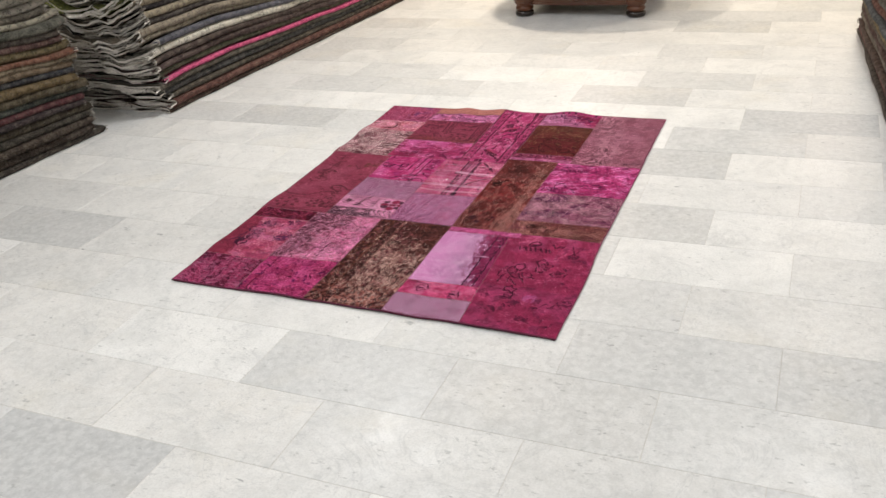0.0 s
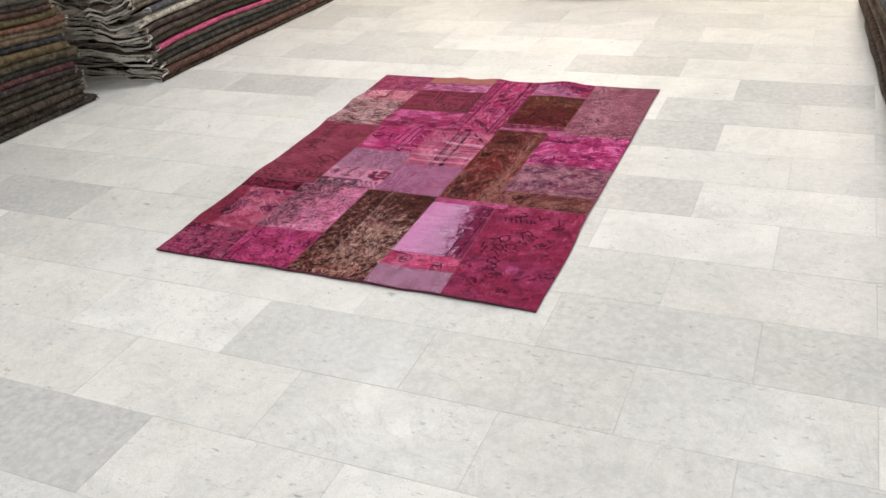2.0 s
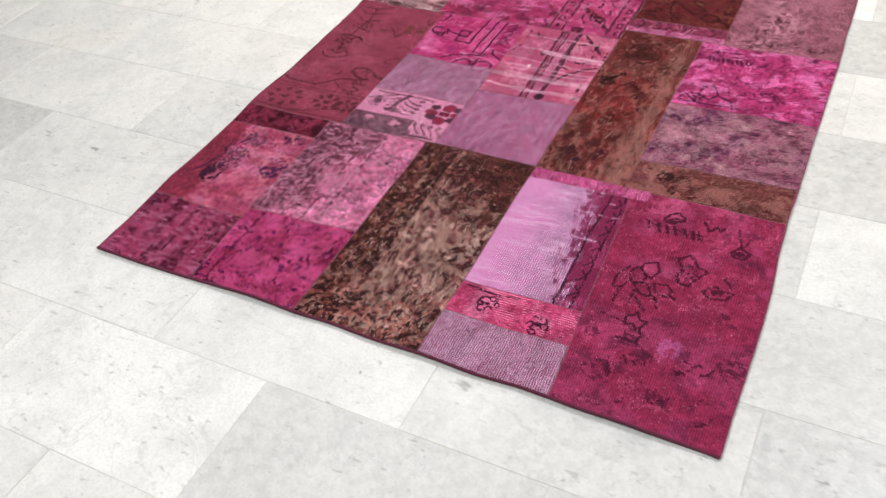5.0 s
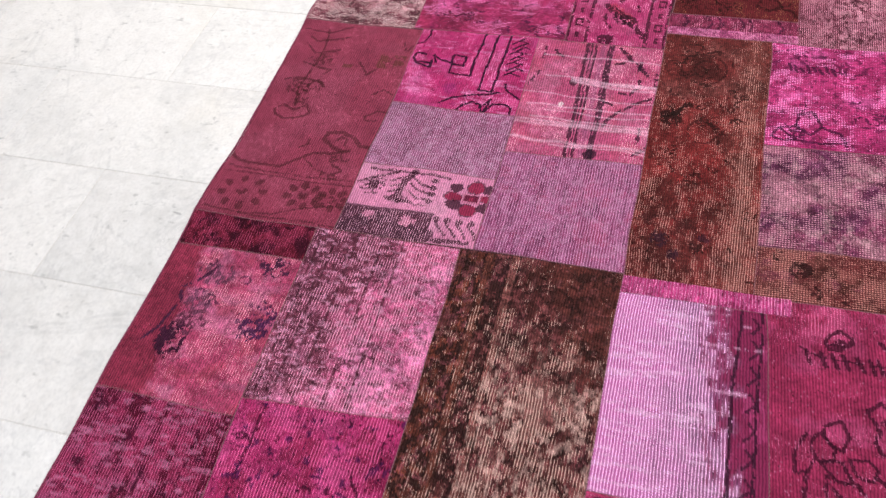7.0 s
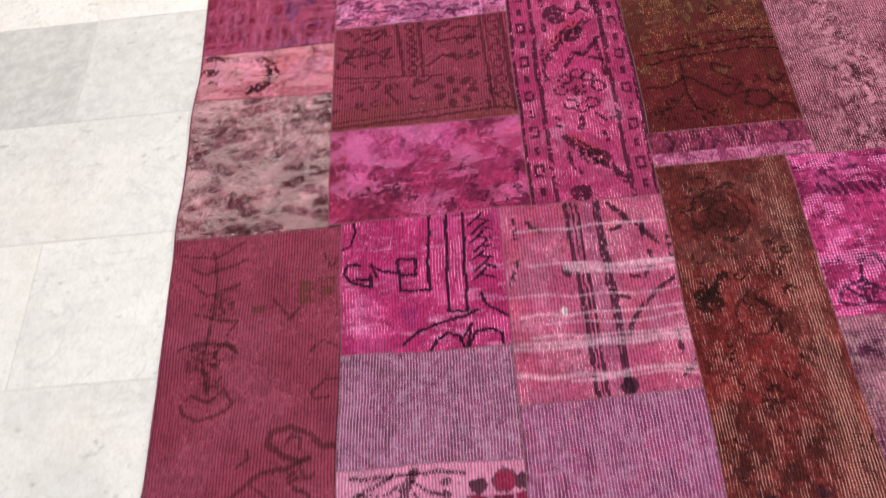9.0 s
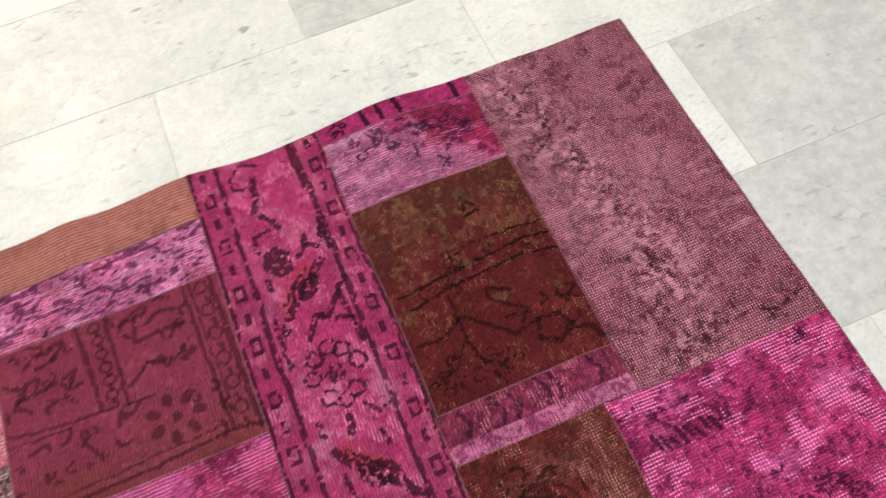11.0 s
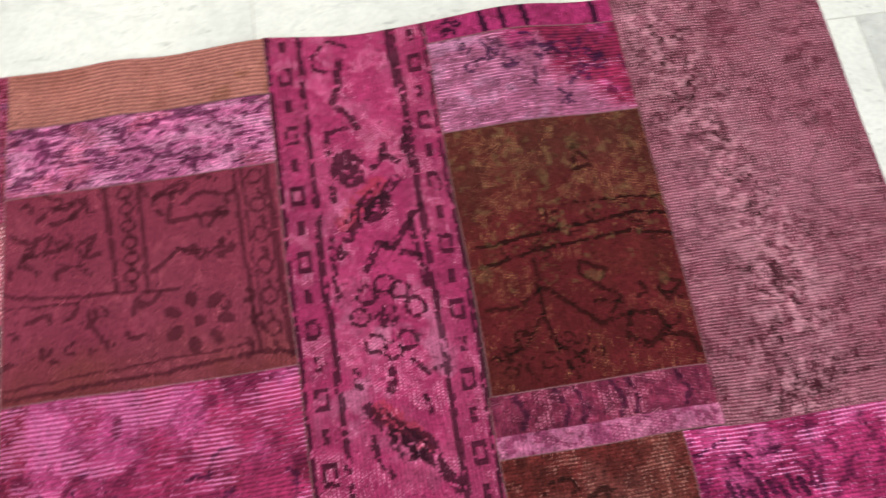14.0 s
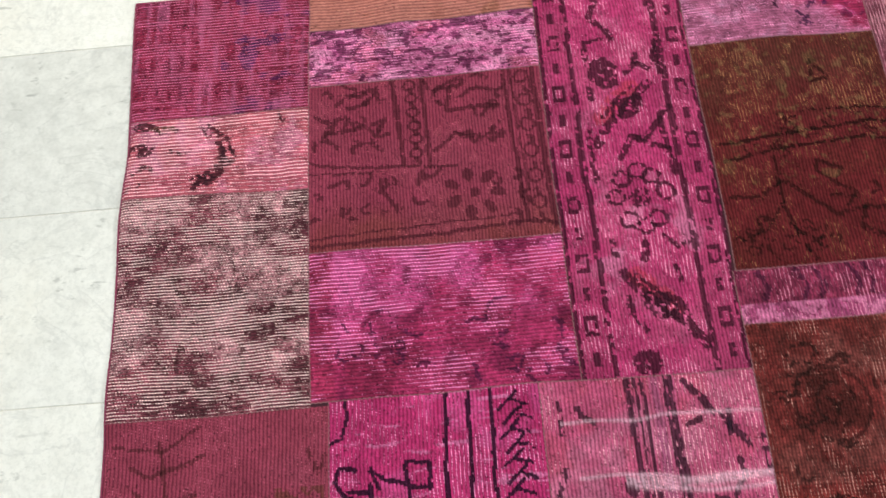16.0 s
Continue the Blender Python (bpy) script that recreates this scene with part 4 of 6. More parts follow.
def border_strip(p):
    p.age = 0.5
    p.fill((198, 44, 118)).blot((212, 74, 134), 0.06, 0.52, 0.12, 0.7).blot((226, 118, 170), 0.04, 0.62, 0.1, 0.7, where=np.exp(-(((p.v - 0.28) / 0.12) ** 2)) + 0.25)
    ink = (62, 14, 38)
    p.lay(p.box(0, 0, 0.2, 1) + p.box(0.82, 0, 1, 1), (176, 38, 102), 0.55)
    for u, w in ((0.012, 0.010), (0.205, 0.010), (0.80, 0.011), (0.985, 0.006)):
        p.lay(p.path([(u, 0), (u, 1)], w, 0.25), ink, 0.85)
    p.lay(p.path([(0.765, 1), (0.77, 0.86)], 0.008, 0.2) + p.path([(0.77, 0.76), (0.775, 0.68)], 0.009, 0.2), ink, 0.85)
    # square links and dashes down both side bands
    for k in range(15):
        v = 0.038 + 0.0667 * k
        for u in (0.105, 0.905):
            if k % 2:
                ring = p.box(u - 0.045, v - 0.020, u + 0.045, v + 0.020) - p.box(u - 0.018, v - 0.010, u + 0.018, v + 0.010)
                p.lay(ring * (p.noise(0.007, octaves=1) > 0.28), ink, 0.85)
            else:
                p.lay(p.box(u - 0.018, v - 0.014, u + 0.018, v + 0.014) * (p.noise(0.007, octaves=1) > 0.25), ink, 0.85)
    m = p.path([(0.46, 0.94), (0.43, 0.91), (0.43, 0.88), (0.37, 0.84), (0.41, 0.82), (0.47, 0.8), (0.49, 0.775)], 0.012, 0.2) + p.path([(0.34, 0.97), (0.28, 0.95), (0.28, 0.92), (0.36, 0.91)], 0.007, 0.2) + p.path([(0.38, 0.985), (0.48, 0.975), (0.52, 0.96)], 0.007, 0.25)
    m = m + p.path([(0.31, 0.71), (0.31, 0.77), (0.42, 0.775)], 0.009, 0.15) + p.disc(0.41, 0.685, 0.024, 0.028) * (p.noise(0.008) > 0.25) + p.path([(0.55, 0.685), (0.61, 0.70), (0.64, 0.73)], 0.011, 0.15) + p.path([(0.3, 0.645), (0.31, 0.62)], 0.011, 0.15)
    # the two great leaves on the slant, red along one side
    for ends, heart in ((((0.31, 0.51), (0.39, 0.55), (0.48, 0.59), (0.57, 0.615), (0.68, 0.655)), ((0.36, 0.57), (0.46, 0.615), (0.56, 0.645))), (((0.34, 0.21), (0.42, 0.18), (0.5, 0.15), (0.58, 0.125), (0.66, 0.105), (0.76, 0.055)), ((0.42, 0.205), (0.52, 0.175), (0.62, 0.14)))):
        p.lay(p.path(heart, 0.030, 0.3), (212, 52, 84), 0.6)
        m = m + p.path(ends, 0.017, 0.12) + p.path(heart, 0.008, 0.35)
    m = m + p.disc(0.52, 0.595, 0.032, 0.018, 0.5) + p.disc(0.56, 0.14, 0.034, 0.020, -0.5) + p.path([(0.61, 0.71), (0.70, 0.69), (0.74, 0.71), (0.77, 0.75)], 0.010, 0.2)
    m = m + p.path([(0.8, 0.59), (0.72, 0.57), (0.73, 0.53), (0.75, 0.48), (0.76, 0.43)], 0.011, 0.15) + p.path([(0.72, 0.56), (0.62, 0.51), (0.52, 0.52), (0.44, 0.47)], 0.011, 0.15) + p.path([(0.55, 0.515), (0.64, 0.495), (0.75, 0.485)], 0.010, 0.15) + p.path([(0.27, 0.56), (0.26, 0.46), (0.28, 0.42)], 0.009, 0.25)
    # the rosette of eight
    for u, v in ((0.42, 0.42), (0.53, 0.435), (0.61, 0.42), (0.68, 0.385), (0.37, 0.38), (0.43, 0.325), (0.52, 0.31), (0.61, 0.325)):
        m = m + p.loop(u, v, 0.013, 0.012, 0.0065)
    m = m + p.disc(0.52, 0.375, 0.016, 0.016) * (p.noise(0.006) > 0.42)
    m = m + p.path([(0.3, 0.28), (0.32, 0.25)], 0.011, 0.1) + p.path([(0.49, 0.275), (0.48, 0.24)], 0.013, 0.1) + p.path([(0.35, 0.16), (0.38, 0.11), (0.42, 0.09)], 0.010, 0.2) + p.disc(0.40, 0.025, 0.022, 0.018) + p.path([(0.62, 0.29), (0.7, 0.26), (0.76, 0.27)], 0.008, 0.25) + p.path([(0.66, 0.22), (0.68, 0.19)], 0.008, 0.2)
    p.lay(m * (p.noise(0.007, octaves=2) > 0.33), ink, 0.86).worn(0.24, 0.4, 0.03)
    p.wear = p.wear + 0.15 * np.clip(m, 0, 1) * (p.noise(0.012, octaves=2) > 0.5)


def orange_strip(p):
    p.age = 0.3
    p.fill((206, 128, 118)).blot((190, 112, 98), 0.06, 0.5, 0.2, 0.6).blot((150, 92, 62), 0.03, 0.6, 0.1, 0.5, where=p.u > 0.7).knots((206, 150, 128), 0.03, 0.6).worn(0.1, 0.15, 0.05)


def pink_speckle(p):
    p.age = 1.0
    p.fill((204, 96, 156)).blot((220, 138, 184), 0.04, 0.5, 0.15, 0.7, sy=0.012).blot((182, 66, 98), 0.05, 0.56, 0.1, 0.6)
    p.lay(p.noise(0.016, 0.006, 2) > 0.57, (110, 26, 84), 0.8).knots((96, 22, 70), 0.06).worn(0.5, 0.4, 0.05)


def dark_red_field(p):
    p.age = 0.28
    p.fill((160, 56, 88)).lay(np.clip((0.32 - p.v + 0.3 * (p.noise(0.06) - 0.5)) / 0.25, 0, 1), (140, 62, 64), 0.8).blot((160, 64, 92), 0.08, 0.5, 0.2, 0.5)
    ink = (84, 28, 44)
    m = p.path([(0.36, 1), (0.40, 0.46)], 0.010, 0.08) + p.path([(0.48, 1), (0.51, 0.44)], 0.008, 0.08) + p.path([(0.84, 1), (0.88, 0.09)], 0.007, 0.1) + p.path([(0.87, 1), (0.905, 0.1)], 0.004, 0.2) + p.path([(0.96, 1), (0.99, 0.06)], 0.011, 0.1)
    m = m + p.path([(0, 0.52), (0.2, 0.47), (0.37, 0.45), (0.62, 0.43)], 0.006, 0.15) + p.path([(0, 0.46), (0.3, 0.43)], 0.004, 0.25) + p.path([(0.02, 0.03), (0.51, 0.05), (0.88, 0.09), (0.99, 0.06)], 0.007, 0.1) + p.path([(0.0, 0.07), (0.4, 0.10), (0.85, 0.13)], 0.004, 0.2)
    for k in range(6):
        m = m + p.loop(0.435 + 0.004 * k, 0.95 - 0.085 * k, 0.009, 0.008, 0.005) + p.loop(0.915 + 0.004 * k, 0.94 - 0.15 * k, 0.010, 0.011, 0.005)
        m = m + p.path([(0.435 + 0.004 * k, 0.915 - 0.085 * k), (0.445 + 0.004 * k, 0.895 - 0.085 * k)], 0.008) + p.path([(0.93, 0.87 - 0.15 * k), (0.94, 0.84 - 0.15 * k)], 0.008)
    for line in ([(0.12, 0.87), (0.21, 0.93), (0.3, 0.95), (0.26, 0.87), (0.17, 0.84)], [(0.08, 0.69), (0.18, 0.7), (0.33, 0.75), (0.3, 0.68)], [(0.54, 0.9), (0.61, 0.96), (0.59, 0.77), (0.72, 0.78), (0.81, 0.77)], [(0.53, 0.53), (0.62, 0.62), (0.73, 0.59), (0.81, 0.67)], [(0.03, 0.8), (0.1, 0.76), (0.06, 0.66), (0.13, 0.6)], [(0.64, 0.84), (0.72, 0.9), (0.8, 0.86)]):
        m = m + p.path(line, 0.009, 0.25)
    for k in range(7):
        a = 0.9 * k
        m = m + p.disc(0.68 + 0.036 * math.cos(a) / p.w, 0.27 + 0.032 * math.sin(a) / p.h, 0.012, 0.008, a)
    m = m + p.disc(0.68, 0.27, 0.008, 0.008) + p.sprays(12, 0.018, 111, 0.008, (0.03, 0.55, 0.34, 0.97)) + p.sprays(9, 0.016, 115, 0.008, (0.55, 0.5, 0.82, 0.97)) + p.sprays(14, 0.018, 118, 0.008, (0.04, 0.13, 0.5, 0.4)) + p.sprays(4, 0.016, 121, 0.007, (0.76, 0.15, 0.86, 0.45))
    p.lay(m, ink, 0.74).worn(0.16, 0.25, 0.05)


def magenta_ruled(p):
    p.fill((176, 34, 98)).blot((206, 64, 142), 0.08, 0.48, 0.14, 0.85, where=np.clip(p.v * 1.6 - 0.2, 0, 1)).blot((140, 26, 70), 0.06, 0.5, 0.12, 0.7, where=p.v < 0.6)
    p.lay(np.clip((0.08 - p.u + 0.05 * p.noise(0.03)) / 0.03, 0, 1), (166, 34, 86)).blot((118, 20, 70), 0.03, 0.6, 0.08, 0.7)
    p.lay(p.sprays(18, 0.024, 121, 0.006, (0.1, 0.03, 0.98, 0.5)) * (p.noise(0.02) > 0.38), (84, 20, 66), 0.8).worn(0.22, 0.55, 0.07, 0.03)
    p.wear = p.wear + 0.3 * np.clip(p.v * 1.6 - 0.4, 0, 1)


def hot_pink_drawn(p):
    p.age = 0.5
    p.fill((198, 28, 114)).blot((222, 70, 152), 0.05, 0.54, 0.12, 0.6).blot((150, 30, 120), 0.08, 0.64, 0.08, 0.5, where=p.v < 0.4).blot((236, 130, 190), 0.05, 0.66, 0.06, 0.7, sy=0.008)
    ink = (40, 8, 42)
    m = p.path([(0.555, 1), (0.55, 0.71), (0.55, 0.42), (0.37, 0.44), (0.36, 0.67), (0.47, 0.66), (0.47, 0.54), (0.36, 0.56), (0.26, 0.6), (0.2, 0.65), (0.23, 0.56)], 0.0065)
    m = m + p.path([(0.66, 1), (0.66, 0.63), (0.65, 0.26), (0.76, 0.26), (0.76, 0.55), (0.77, 1)], 0.0065) + p.path([(0.13, 0.65), (0.05, 0.66), (0.03, 0.6), (0.06, 0.53), (0.2, 0.48), (0.19, 0.58)], 0.0065) + p.path([(0.09, 0.55), (0.18, 0.54)], 0.008) + p.path([(0.08, 1), (0.09, 0.91), (0.06, 0.81), (0.0, 0.78)], 0.006, 0.1)
    m = m + p.path([(0.37, 0.05), (0.45, 0.13), (0.58, 0.19), (0.73, 0.22), (0.82, 0.25)], 0.0065) + p.path([(0.53, 0.0), (0.57, 0.07), (0.64, 0.12), (0.71, 0.09), (0.73, 0.01)], 0.006) + p.path([(0.71, 0.06), (0.78, 0.16), (0.75, 0.01), (0.81, 0.11), (0.89, 0.12), (0.95, 0.08), (0.95, 0.02)], 0.006) + p.path([(0.85, 0.36), (0.87, 0.29), (0.93, 0.25), (0.99, 0.2)], 0.0065)
    # the leaf garland at its side
    for k in range(7):
        v, u = 0.46 + 0.07 * k, 0.80 + 0.02 * (k % 2)
        m = m + p.path([(u, v), (u + 0.05, v + 0.045), (u + 0.13, v + 0.02)], 0.0055, 0.15) + p.path([(u + 0.05, v + 0.045), (u + 0.09, v + 0.085)], 0.0055, 0.15)
    p.lay(m, ink, 0.95).worn(0.22, 0.4, 0.05)


def frayed_plaid(p):
    p.age = 0.55
    p.fill((208, 80, 132)).blot((216, 116, 158), 0.06, 0.5, 0.16, 0.7).blot((204, 76, 116), 0.05, 0.56, 0.12, 0.6).lay(p.box(0.5, 0, 0.62, 1), (190, 84, 134), 0.5)
    ink = (46, 20, 44)
    for top, foot, w in ((0.405, 0.44, 0.009), (0.44, 0.47, 0.004), (0.472, 0.495, 0.006), (0.575, 0.60, 0.005), (0.60, 0.625, 0.009)):
        p.lay(p.path([(top, 1), (foot, 0)], w, 0.12), ink, 0.85)
    p.lay(p.path([(0.53, 1), (0.55, 0)], 0.012, 0.1), (168, 84, 132), 0.5)
    m = p.path([(0.67, 0.97), (0.77, 0.87), (0.86, 0.8), (0.92, 0.74)], 0.011, 0.2) + p.path([(0.73, 0.57), (0.8, 0.56), (0.88, 0.64), (0.86, 0.69)], 0.009, 0.25) + p.path([(0.98, 0.54), (0.86, 0.48), (0.76, 0.42), (0.68, 0.33), (0.66, 0.27)], 0.009, 0.2) + p.path([(0.85, 0.86), (0.84, 0.78)], 0.008, 0.2) + p.path([(0.62, 0.48), (0.69, 0.46)], 0.008, 0.2) + p.path([(0.66, 0.82), (0.72, 0.84)], 0.008, 0.2)
    m = m + p.path([(0.08, 0.92), (0.08, 0.81)], 0.008, 0.35) + p.path([(0.16, 0.9), (0.18, 0.87), (0.23, 0.85)], 0.010, 0.2) + p.path([(0.08, 0.69), (0.03, 0.57)], 0.009, 0.35) + p.path([(0.93, 0.28), (0.93, 0.17)], 0.009, 0.3) + p.path([(1, 0.12), (0.92, 0.06)], 0.012, 0.3) + p.disc(0.36, 0.62, 0.008, 0.014) + p.disc(0.62, 0.04, 0.014, 0.014) + p.path([(0.98, 0.76), (0.99, 0.66)], 0.010, 0.3)
    p.lay(m, ink, 0.85)
    for v, u0, a in ((0.64, 0.34, 0.010), (0.615, 0.38, 0.006), (0.66, 0.14, 0.004), (0.27, 0.0, 0.007), (0.245, 0.0, 0.006), (0.30, 0.1, 0.004), (0.115, 0.0, 0.007), (0.09, 0.3, 0.003), (0.86, 0.08, 0.004), (0.40, 0.05, 0.004), (0.36, 0.2, 0.003), (0.5, 0.0, 0.003)):
        line = np.exp(-(((p.v - v + 0.014 * p.u + 0.025 * (p.noise(0.05, octaves=1) - 0.5)) * p.h / (0.6 * a)) ** 2)) * (p.u > u0)
        p.lay(line * (0.35 + 0.65 * p.noise(0.02, 0.006)), (252, 200, 226), 0.9)
    p.lay(p.disc(0.31, 0.41, 0.006, 0.008), (244, 210, 218)).worn(0.2, 0.4, 0.05)


def figured_pink(p):
    p.age = 0.35
    p.fill((242, 148, 192)).blot((248, 172, 208), 0.06, 0.5, 0.2, 0.6)
    ink, red = (66, 18, 44), (168, 32, 82)
    for u, v, ru, rv in ((0.75, 0.80, 0.014, 0.012), (0.98, 0.82, 0.011, 0.012), (0.77, 0.55, 0.019, 0.012), (0.98, 0.55, 0.014, 0.012)):
        p.lay(p.disc(u, v, ru, rv), ink, 0.9)
    for u, v, ru, rv in ((0.89, 0.83, 0.016, 0.017), (0.88, 0.50, 0.017, 0.015), (0.75, 0.665, 0.020, 0.011), (0.985, 0.68, 0.014, 0.010)):
        p.lay(p.disc(u, v, ru * 1.15, rv * 1.2), ink, 0.8).lay(p.disc(u, v, ru, rv), red)
    p.lay(p.box(0.81, 0.60, 0.95, 0.73), (226, 128, 168)).lay(p.box(0.83, 0.62, 0.93, 0.71), (120, 26, 66)).lay(p.box(0.86, 0.64, 0.90, 0.69), red)
    m = p.path([(0.42, 0.94), (0.36, 0.8), (0.34, 0.62), (0.36, 0.5)], 0.016) + p.path([(0.02, 0.72), (0.14, 0.82), (0.3, 0.92)], 0.007) + p.path([(0.08, 0.93), (0.3, 0.92), (0.5, 0.93), (0.68, 0.9)], 0.007) + p.path([(0.28, 0.52), (0.42, 0.5)], 0.012)
    for k in range(4):
        m = m + p.path([(0.4, 0.86 - 0.1 * k), (0.48, 0.78 - 0.1 * k), (0.56, 0.74 - 0.09 * k)], 0.006) + p.disc(0.58, 0.84 - 0.1 * k, 0.008, 0.007) + p.path([(0.34, 0.84 - 0.09 * k), (0.26, 0.78 - 0.08 * k)], 0.006)
    m = m + p.rosette(0.14, 0.68, 0.024, 7, 0.006) + p.disc(0.14, 0.68, 0.012, 0.014)
    dark = p.box(0, 0, 0.65, 0.37)
    for k in range(4):
        m = m + p.path([(0.68 + 0.08 * k, 0.28), (0.74 + 0.08 * k, 0.18), (0.78 + 0.07 * k, 0.12)], 0.006) + p.disc(0.68 + 0.085 * k, 0.32, 0.008, 0.008) * 1.0
    m = m + p.path([(0.66, 0.04), (0.95, 0.06)], 0.012, 0.2) + p.disc(0.67, 0.12, 0.010, 0.010)
    p.lay(m, ink, 0.9).lay(dark, (58, 22, 42), 0.95).lay(dark * (p.noise(0.03) > 0.55), (96, 42, 66), 0.6).lay((p.disc(0.2, 0.26, 0.016, 0.014) + p.disc(0.48, 0.24, 0.018, 0.014)) * (p.noise(0.008) > 0.45), (212, 116, 156), 0.75).lay(p.box(0, 0.36, 0.655, 0.385), (50, 18, 36), 0.8)
    p.worn(0.15, 0.2, 0.05)
    p.wear = p.wear + 0.75 * dark + 0.6 * np.clip(m, 0, 1)


